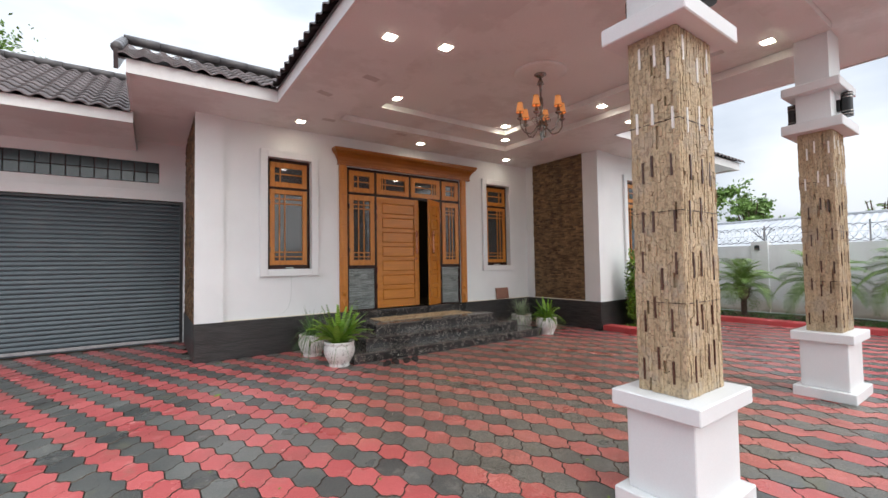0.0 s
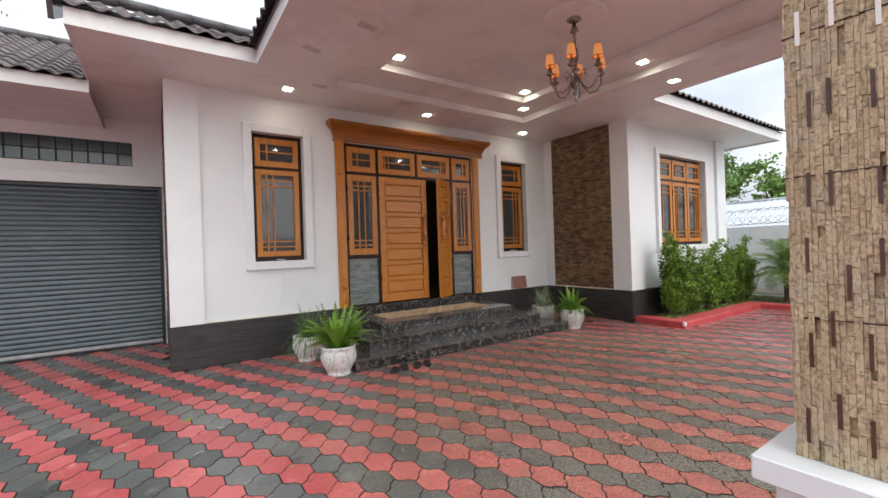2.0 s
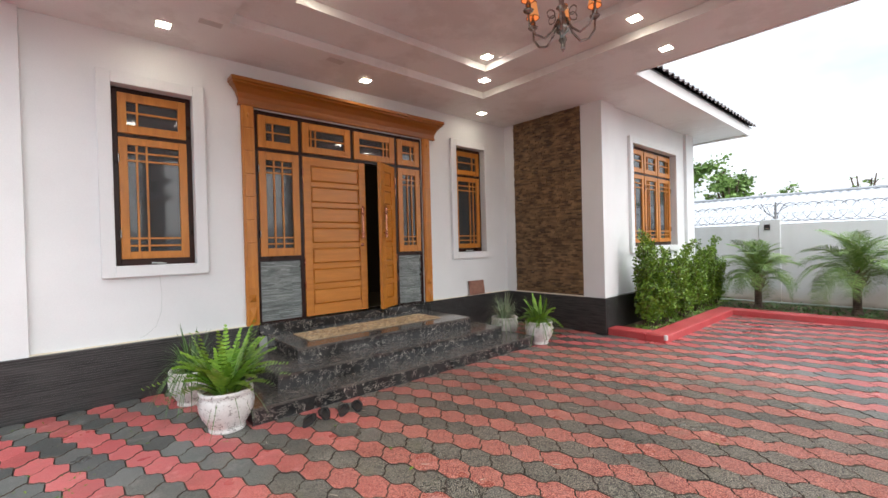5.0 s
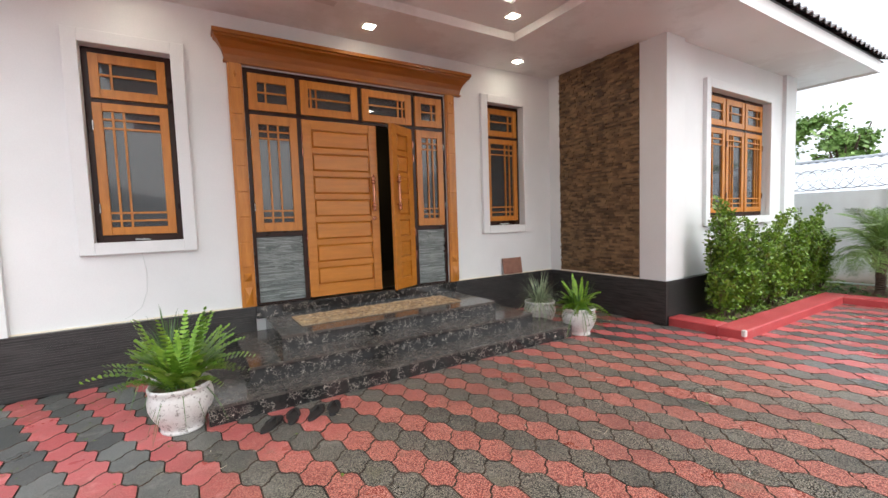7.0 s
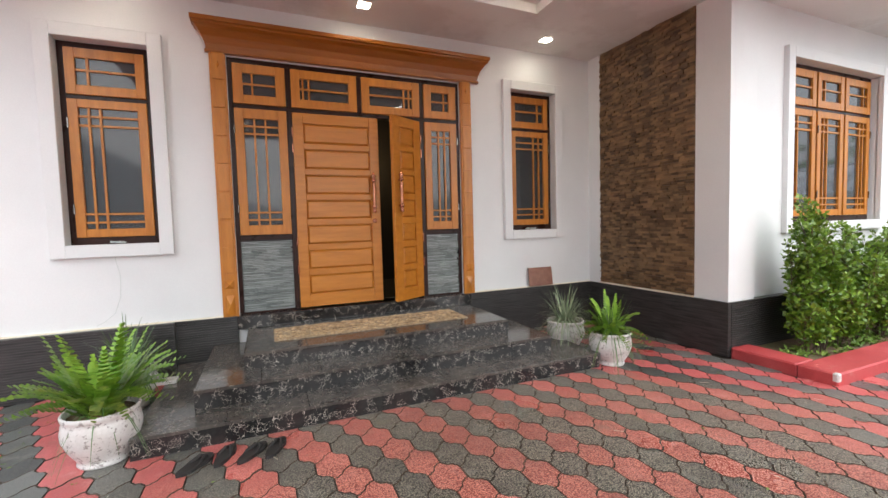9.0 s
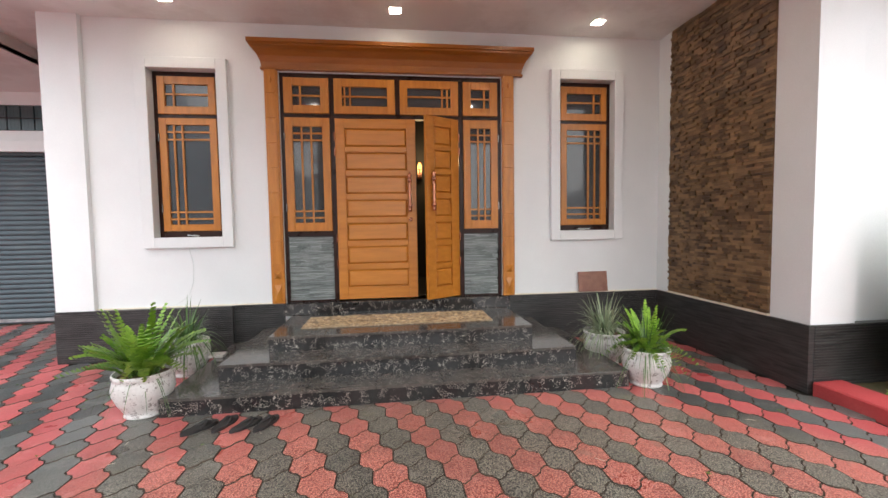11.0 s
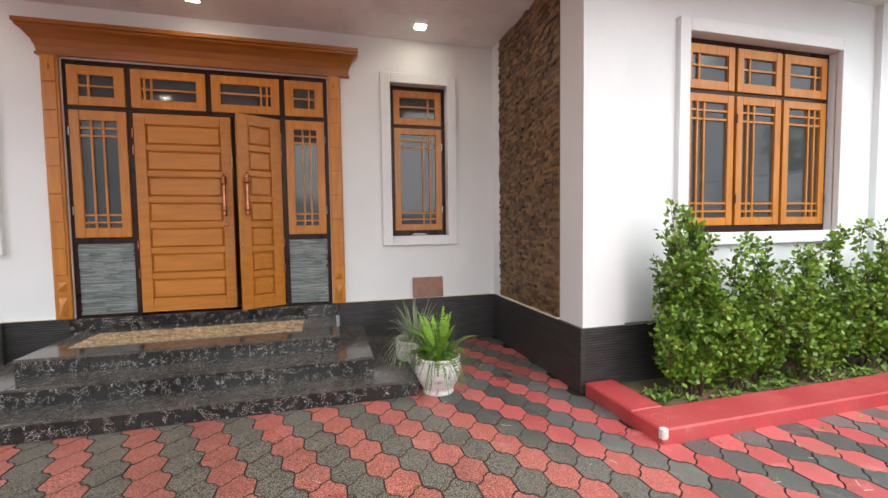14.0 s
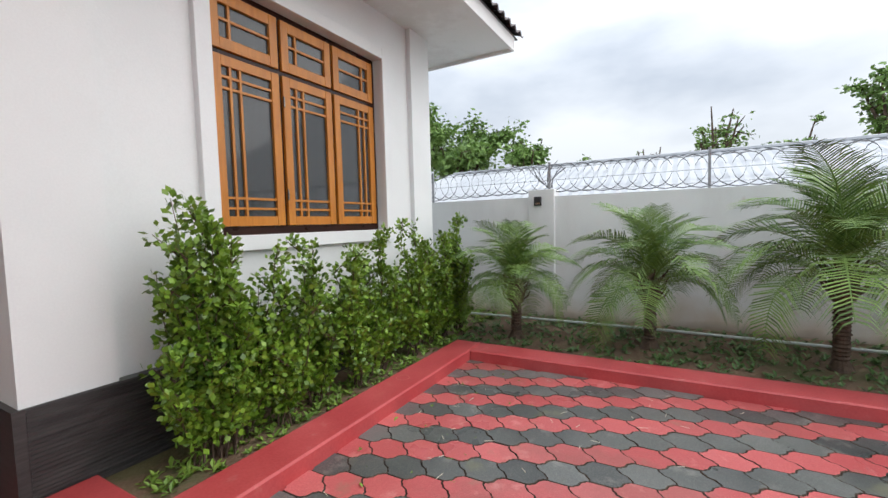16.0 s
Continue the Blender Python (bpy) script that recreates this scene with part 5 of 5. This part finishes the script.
hs = [(7.90, 5.14, 1.54), (8.02, 5.10, 1.30), (8.16, 5.18, 1.26), (8.44, 5.08, 1.16), (8.78, 5.16, 1.25), (9.20, 5.08, 1.16), (9.60, 5.16, 1.22), (10.08, 5.12, 1.36), (10.45, 5.18, 1.14), (10.80, 5.12, 1.24), (11.15, 5.14, 1.40)]
for k, (x, y, h) in enumerate(hs):
    shrub(x, y, h, 40 + k, "leafy green hedge shrub of upright shoots in the planting bed")


def weeds(name, region, n, seed, size, mat, label):
    rr = random.Random(seed)
    vs, fs = [], []
    for k in range(n):
        x, y, z = rr.uniform(region[0], region[1]), rr.uniform(region[2], region[3]), region[4]
        for q in range(5):
            a = rr.uniform(0, 6.28)
            L = size * rr.uniform(0.5, 1.2)
            c, s = math.cos(a), math.sin(a)
            up = rr.uniform(0.2, 0.9) * L
            i = len(vs)
            vs += [(x, y, z), (x + c * L * 0.5 - s * L * 0.25, y + s * L * 0.5 + c * L * 0.25, z + up * 0.7), (x + c * L, y + s * L, z + up), (x + c * L * 0.5 + s * L * 0.25, y + s * L * 0.5 - c * L * 0.25, z + up * 0.7)]
            fs.append((i, i + 1, i + 2, i + 3))
    return tagged(raw(name, vs, fs, mat), label, "weeds", kind="stuff")


weeds("ground_cover", (10.70, 12.3, -4, 5.0, 0.055), 1500, 1, 0.055, GRASSY, "low green weeds in the palm bed")
weeds("ground_cover", (11.0, 12.3, 5.0, 7.5, 0.055), 400, 2, 0.07, WEED, "low green weeds beside the wing")
weeds("ground_cover", (7.6, 10.9, 4.95, 5.25, 0.055), 330, 3, 0.05, WEED, "low bright weeds under the hedge")
weeds("joint_weeds", (7.3, 10.3, 3.6, 4.55, -0.01), 60, 4, 0.022, WEED, "tiny weeds in the paver joints")
weeds("joint_weeds", (0.2, 2.0, 5.4, 7.3, -0.01), 60, 5, 0.022, WEED, "tiny weeds in the paver joints by the pots")


def tree(x, y, h, r, seed, label, leaf=0.15, n=8000, mat=None):
    rr = random.Random(seed)
    base = thing("tree", (x, y, 0), label, "tree", group="trees beyond the wall")
    limbs, tips = bmesh.new(), []
    tube([(0, 0, -0.1), (0.1, 0.05, h * 0.3), (0.0, 0.1, h * 0.55)], 0.16, 8, limbs, 0.10)
    for k in range(13):
        a = k * 2.4 + rr.uniform(-0.3, 0.3)
        s = Vector((0.03, 0.07, h * rr.uniform(0.32, 0.55)))
        e = Vector((r * math.cos(a) * rr.uniform(0.4, 0.95), r * math.sin(a) * rr.uniform(0.4, 0.95), h * rr.uniform(0.62, 0.98)))
        m = s.lerp(e, 0.5) + Vector((0, 0, 0.15 * h * rr.uniform(-0.4, 0.5)))
        tube([s, m, e], 0.07, 5, limbs, 0.015)
        for q in range(5):
            c = m.lerp(e, rr.random())
            d = Vector((rr.gauss(0, 1), rr.gauss(0, 1), rr.gauss(0.2, 0.6))).normalized() * rr.uniform(0.2, 0.45) * r
            tube([c, c + d], 0.025, 4, limbs, 0.008)
            tips.append((c + d, rr.uniform(0.10, 0.40) * r))
            tips.append((c + d * 0.5, rr.uniform(0.12, 0.25) * r))
    part("trunk", limbs, BARK, base, "brown trunk with spreading limbs")
    vs, fs = [], []
    for k in range(n):
        c, rad = rr.choice(tips)
        q = c + Vector((rr.gauss(0, 1), rr.gauss(0, 1), rr.gauss(0, 0.55))).normalized() * rad * rr.random() ** 0.5
        ax = Vector((rr.gauss(0, 1), rr.gauss(0, 1), rr.gauss(-0.2, 0.6))).normalized()
        sd = Matrix.Rotation(rr.uniform(0, 6.28), 3, ax) @ ax.orthogonal().normalized()
        L = leaf * rr.uniform(0.6, 1.2)
        i = len(vs)
        vs += [tuple(q), tuple(q + ax * L * 0.5 + sd * L * 0.27), tuple(q + ax * L), tuple(q + ax * L * 0.5 - sd * L * 0.27)]
        fs.append((i, i + 1, i + 2, i + 3))
    tagged(raw("crown", vs, fs, mat or TREEL, base, "loose green leafy crown"), kind="stuff")


tree(20.0, 9.7, 5.5, 1.7, 1, "green broad-leaved tree behind the boundary wall", 0.20, 7000)
tree(20.0, 7.1, 4.3, 0.9, 2, "small green tree behind the neighbour's roof", 0.18, 3000)
tree(20.0, 5.9, 3.6, 0.8, 3, "low feathery green tree over the metal roof", 0.15, 1800)
tree(21.0, 12.9, 6.0, 2.3, 4, "green tree farther behind the wall")
tree(20.5, 1.75, 4.5, 0.9, 5, "thin pale tree over the metal roof", 0.13, 900)
tree(20.5, 1.9, 3.9, 0.7, 6, "dense green bush over the metal roof", 0.15, 1800)
tree(20.5, 0.1, 3.9, 0.7, 7, "rounded green tree over the metal roof", 0.15, 2400)
tree(20.5, -1.8, 5.3, 0.9, 8, "tall green tree over the metal roof", 0.16, 2600)
tree(20.5, 3.4, 3.5, 0.5, 9, "thin pale tree over the metal roof", 0.12, 350)
tree(-6.5, 17.5, 9.2, 3.2, 10, "tall green tree behind the garage roof")

# ---- pots ----
POTP = [(0.135, 0.0), (0.142, 0.012), (0.138, 0.022), (0.132, 0.03), (0.150, 0.06), (0.185, 0.12), (0.208, 0.18), (0.212, 0.23), (0.203, 0.275), (0.194, 0.295), (0.204, 0.31), (0.207, 0.33), (0.200, 0.342), (0.188, 0.335), (0.182, 0.28)]


def strap_plant(parent, seed, n, length, droop, mat, z0, serrate, width):
    rr = random.Random(seed)
    vs, fs = [], []
    for k in range(n):
        a = rr.uniform(0, 6.28)
        lean = rr.uniform(0.1, 1.0)
        L = length * rr.uniform(0.6, 1.1)
        d = Vector((math.cos(a), math.sin(a), 0))
        side = Vector((-math.sin(a), math.cos(a), 0))
        p0 = d * rr.uniform(0, 0.10)
        N = 8 if not serrate else 16
        prev = None
        for i in range(N + 1):
            t = i / N
            p = p0 + d * L * (0.25 + 0.75 * lean) * t ** 1.2 * (0.75 if not serrate else 0.7) + Vector((0, 0, z0 + L * (1.0 - 0.35 * lean) * t - droop * L * lean * t * t))
            if serrate:
                if 0 < i <= N:
                    w = width * (0.35 + 0.8 * math.sin(math.pi * min(1, t * 0.9 + 0.08)))
                    for s in (1, -1):
                        q = Vector(p)
                        ahead = Vector((d.x * 0.5, d.y * 0.5, 0.5)) * 0.024
                        b = len(vs)
                        tip = q + side * s * w + ahead * 0.6 + Vector((0, 0, rr.uniform(-0.006, 0.004)))
                        vs += [tuple(q - ahead), tuple(q + ahead), tuple(tip + ahead * 0.35), tuple(tip - ahead * 0.6)]
                        fs.append((b, b + 1, b + 2, b + 3))
            else:
                w = width * (1 - t) ** 0.6 + 0.0005
                b = len(vs)
                vs += [tuple(p + side * w), tuple(p - side * w)]
                if prev is not None:
                    fs.append((prev, prev + 1, b + 1, b))
                prev = b
    return tagged(raw("leaves", vs, fs, mat, parent, "arching green leaves"), kind="stuff")


def pot(x, y, s, sort, seed, label):
    base = thing("potted_plant", (x, y, 0), label, "potted plant", group="pots by the steps")
    part("pot", lathe([(r * s, z * s) for r, z in POTP], 32), POTM, base, "white pot with a worn incised flower pattern", smooth=True)
    part("potting_soil", lathe([(0.183 * s, 0.285 * s), (0.183 * s, 0.30 * s)], 24), SOIL, base)
    z0 = 0.29 * s
    if sort == "fern":
        strap_plant(base, seed, 84, 0.66 * s, 0.5, FERN, z0, True, 0.031)
        strap_plant(base, seed + 1, 60, 0.44 * s, 1.6, GRASSY, z0, False, 0.004)
    elif sort == "mixed":
        strap_plant(base, seed, 46, 0.56 * s, 0.85, FERN, z0, True, 0.024)
        strap_plant(base, seed + 1, 170, 0.50 * s, 1.5, GRASSY, z0, False, 0.005)
    else:
        strap_plant(base, seed + 1, 190, 0.62 * s, 1.4, VARI if sort == "variegated" else GRASSY, z0, False, 0.006)


pot(1.89, 5.98, 1.0, "fern", 1, "white patterned pot with a bright green fern beside the steps")
pot(1.80, 6.88, 0.98, "grass", 2, "white patterned pot with dark strap leaves behind the fern")
pot(6.06, 5.91, 0.96, "mixed", 3, "white patterned pot with fern and grass at the step corner")
pot(5.98, 6.50, 0.98, "variegated", 4, "white patterned pot with grey-green grass near the wall")


# ---- slippers ----
def slipper(x, y, rz, label):
    base = thing("slipper", (x, y, 0), label, "slipper", group="slippers at the steps", rz=rz)
    out = []
    for k in range(24):
        a = 2 * math.pi * k / 24
        yy = 0.13 * math.sin(a)
        w = 0.054 if yy > 0 else 0.042
        out.append((w * math.cos(a) * (1 - 0.12 * math.sin(a * 2)), yy))
    bm = bmesh.new()
    lo = [bm.verts.new((px, py, 0.001)) for px, py in out]
    hi = [bm.verts.new((px * 0.97, py * 0.98, 0.022)) for px, py in out]
    bm.faces.new(lo[::-1])
    bm.faces.new(hi)
    for k in range(24):
        bm.faces.new((lo[k], lo[(k + 1) % 24], hi[(k + 1) % 24], hi[k]))
    part("sole", bm, RUBBER, base, "black rubber sole")
    for s in (1, -1):
        part("strap", tube([(0, 0.085, 0.016), (s * 0.018, 0.05, 0.040), (s * 0.038, -0.01, 0.014)], 0.011, 6), RUBBER, base, "black strap")


slipper(2.44, 5.62, -42, "black flip-flop slipper lying before the steps")
slipper(2.60, 5.66, -20, "black flip-flop slipper lying before the steps")
slipper(2.76, 5.62, -38, "black flip-flop slipper beside its pair")
slipper(2.90, 5.62, -25, "black flip-flop slipper beside its pair")

# ---- small things ----
tl = thing("loose_tile", (6.33, 7.43, SK + 0.012), "square terracotta patterned tile leaning on the wall", "tile")
bm = bm_boxes([(-0.19, 0.19, -0.012, 0.0, 0.0, 0.25)], 0.002)
bm.transform(pose(0, 0, 0.001, -8, 0, 0))
part("tile_body", bm, TERRA, tl)
bx = [(-0.18 + 0.045 * i, -0.18 + 0.045 * i + 0.028, -0.0145, -0.012, 0.012 + 0.045 * j, 0.012 + 0.045 * j + 0.028) for i in range(8) for j in range(5)]
bm = bm_boxes(bx)
bm.transform(pose(0, 0, 0.001, -8, 0, 0))
part("tile_relief", bm, TERRA, tl)
wt = tagged(part("paper_box", bm_boxes([(1.98, 2.14, 6.86, 6.98, 0.146, 0.175)], 0.003), POT), "small pale flat box on the lowest step", "box")
cable = thing("loose_cable", (0, 0, 0), "thin pale cable hanging from the window corner", "cable")
part("wire", tube([(1.62, 7.47, 1.30), (1.62, 7.42, 1.22), (1.64, 7.46, 1.05), (1.63, 7.465, 0.85), (1.58, 7.46, 0.70), (1.50, 7.45, 0.63), (1.44, 7.45, 0.60)], 0.0025, 5), PVC, cable)
for k, (x, c) in enumerate(((1.62, 0), (6.25, 0))):
    w = thing("cable_tangle", (x, WY + 0.03, 1.349), "tangle of pale wire on the window sill", "cable")
    rr = random.Random(k)
    part("wire", tube([(rr.uniform(-0.11, 0.11), rr.uniform(-0.012, 0.012), 0.004 + rr.uniform(0, 0.02)) for _ in range(14)], 0.003, 4), PVC, w)
rr = random.Random(9)
for k in range(26):
    x, y = rr.uniform(0.0, 9.5), rr.uniform(1.8, 5.4)
    a = rr.uniform(0, 360)
    L = rr.uniform(0.02, 0.045)
    lf = raw("fallen_leaf", [(0, 0, 0.002), (L * 0.5, L * 0.3, 0.006), (L, 0, 0.003), (L * 0.5, -L * 0.3, 0.004)], [(0, 1, 2, 3)], WEED)
    lf.matrix_world = pose(x, y, 0.001, 0, 0, a)
    tagged(lf, "small dry leaf fallen on the pavers", "leaf", group="fallen leaves")

# ---- small pieces: stone cladding ----
near = sorted(range(len(pieces)), key=lambda i: (pieces[i][4] > 2.35, pieces[i][4]))[:260]
nearset = set(near)
for i in near:
    a = pieces[i]
    me = part("stone", bm_boxes([a]), LEDGEO, sp)
tagged(part("stone_courses", bm_boxes([p for i, p in enumerate(pieces) if i not in nearset]), LEDGE, sp), kind="stuff")

for x, y, rz, L in ((0.29, 5.45, 35, 0.11), (10.45, 4.50, 80, 0.09), (8.9, 4.50, 10, 0.06), (9.9, 4.3, 140, 0.05), (8.2, 4.2, 60, 0.05), (2.6, 4.4, 15, 0.05)):
    lf = raw("fallen_leaf", [(0, 0, 0.003), (L * 0.35, L * 0.16, 0.012), (L * 0.8, L * 0.10, 0.010), (L, 0, 0.004), (L * 0.8, -L * 0.10, 0.006), (L * 0.35, -L * 0.16, 0.007)], [(0, 1, 5), (1, 2, 4, 5), (2, 3, 4)], FERN)
    lf.matrix_world = pose(x, y, 0.001, 0, 0, rz)
    tagged(lf, "long yellow-green leaf fallen on the pavers", "leaf", group="fallen leaves")
rr = random.Random(31)
for k in range(90):
    x, y = rr.uniform(7.5, 10.5), rr.uniform(2.2, 4.55)
    if k > 60:
        x, y = rr.uniform(0.3, 7.0), rr.uniform(3.5, 5.7)
    L, a = rr.uniform(0.02, 0.07), rr.uniform(0, 360)
    tw = part("straw", bm_boxes([(0, L, -0.0015, 0.0015, 0.001, 0.003)]), CREAM)
    tw.matrix_world = pose(x, y, 0.0015, 0, 0, a)
    tagged(tw, "dry pale straw lying on the pavers", "straw", group="straws on the pavers")
# stone-clad side face by the garage
rr = random.Random(17)
ss = thing("wall_stone_strip", (0, 0, 0), "brown ledge stone cladding on the side face by the garage", "stone panel", kind="structure")
bx, z = [], SK
while z < CEZ - 0.02:
    h, y = rr.uniform(0.03, 0.05), 7.50
    while y < 9.5:
        w = min(rr.uniform(0.08, 0.2), 9.5 - y)
        bx.append((LX - 0.006 - rr.uniform(0.004, 0.022), LX - 0.001, y, y + w - 0.002, z, min(z + h - 0.002, CEZ - 0.01)))
        y += w + 0.001
    z += h
tagged(part("stone_courses", bm_boxes(bx), LEDGE, ss), kind="stuff")
for k, (x, y, q) in enumerate(((7.36, 4.75, 0.055), (9.4, 4.77, 0.055))):
    bm = tube([(x + q * math.cos(i * math.pi / 12), y + q * math.sin(i * math.pi / 12), 0.1025) for i in range(25)], 0.0045, 5)
    tagged(part("kerb_ring_mark", bm, RING), "faint pale ring mark left on the kerb paint", "stain", kind="structure")

# ---- pavers ----
PA = Vector((0.2056, 0.0037))     # from column to column, the colour changes
PD = Vector((-0.0875, 0.2066))    # from stone to stone of one colour


def paver_outline():
    """A long hexagon with two straight sides and four notched wavy ones, that interlocks with its neighbours."""
    up = Vector((0, 0.27 * PD.y))
    rt, rb = PA / 2 + up, PA / 2 - up
    top = PD + PA / 2 - up

    def wave(p, q):
        d = q - p
        nrm = Vector((d.y, -d.x)).normalized()
        return [tuple(p + d * (i / 8) + nrm * (0.0105 * math.sin(2 * math.pi * i / 8) + 0.0035 * math.sin(6 * math.pi * i / 8))) for i in range(8)]
    lt, lb, bottom = -rb, -rt, -top
    return [tuple(lb)] + wave(lt, top) + wave(top, rt) + [tuple(rt)] + wave(rb, bottom) + wave(bottom, lb)


OUT = paver_outline()


def paver_geo(x, y, dz, tilt=(0, 0), b=0):
    vs = []
    n = len(OUT)
    for s, z in ((0.974, -0.016), (0.974, -0.006), (0.951, 0.0)):
        for px, py in OUT:
            vs.append((x + px * s, y + py * s, z + dz + px * tilt[0] + py * tilt[1]))
    fs = []
    for q in range(2):
        for k in range(n):
            fs.append((b + q * n + k, b + q * n + (k + 1) % n, b + (q + 1) * n + (k + 1) % n, b + (q + 1) * n + k))
    fs.append(tuple(b + 2 * n + k for k in range(n)))
    return vs, fs, [1] * (2 * n) + [0]


pav = thing("pavement", (0, 0, 0), "red and charcoal interlocking concrete pavers, damp", "pavement", kind="structure")
X0, Y0 = 4.3325, 5.0792
cells = []
for j in range(-50, 26):
    for i in range(-80, 60):
        x, y = Vector((X0, Y0)) + PA * i + PD * j
        if x < -8.8 or x > KX + 0.06 or y < -4.8 or y > GY + 0.1:
            continue
        if y > 7.50 and x > LX - 0.02:
            continue
        if x > SX + 0.0 and y > KY + 0.06:
            continue
        if 2.14 < x < 5.78 and y > 5.95:
            continue
        cells.append((x, y, i % 2 == 0))
mesh_of = {}
for c, m in ((True, DARK), (False, RED)):
    vs, fs, ix = paver_geo(0, 0, 0)
    me = bpy.data.meshes.new("paver")
    me.from_pydata(vs, [], fs)
    me.materials.append(m)
    me.materials.append(JOINT)
    me.polygons.foreach_set("material_index", ix)
    mesh_of[c] = me
rr = random.Random(21)
order = sorted(range(len(cells)), key=lambda k: (cells[k][0] - 5.0) ** 2 * 0.5 + (cells[k][1] - 4.6) ** 2)
solo = set(order[:300])
far = {True: ([], [], []), False: ([], [], [])}
for k, (x, y, c) in enumerate(cells):
    dz, tx, ty = rr.uniform(-0.003, 0.002), rr.uniform(-0.012, 0.012), rr.uniform(-0.012, 0.012)
    if k in solo:
        o = new("paver", mesh_of[c])
        o.parent = pav
        o.matrix_world = pose(x, y, dz, ty * 57, -tx * 57, 0)
    else:
        V, Fc, Ix = far[c]
        vs, fs, ix = paver_geo(x, y, dz, (tx, ty), len(V))
        V += vs
        Fc += fs
        Ix += ix
tagged(raw("pavers", far[True][0], far[True][1], DARKI, pav, mats=[DARKI, JOINT], index=far[True][2]), kind="stuff")
tagged(raw("pavers", far[False][0], far[False][1], REDI, pav, mats=[REDI, JOINT], index=far[False][2]), kind="stuff")
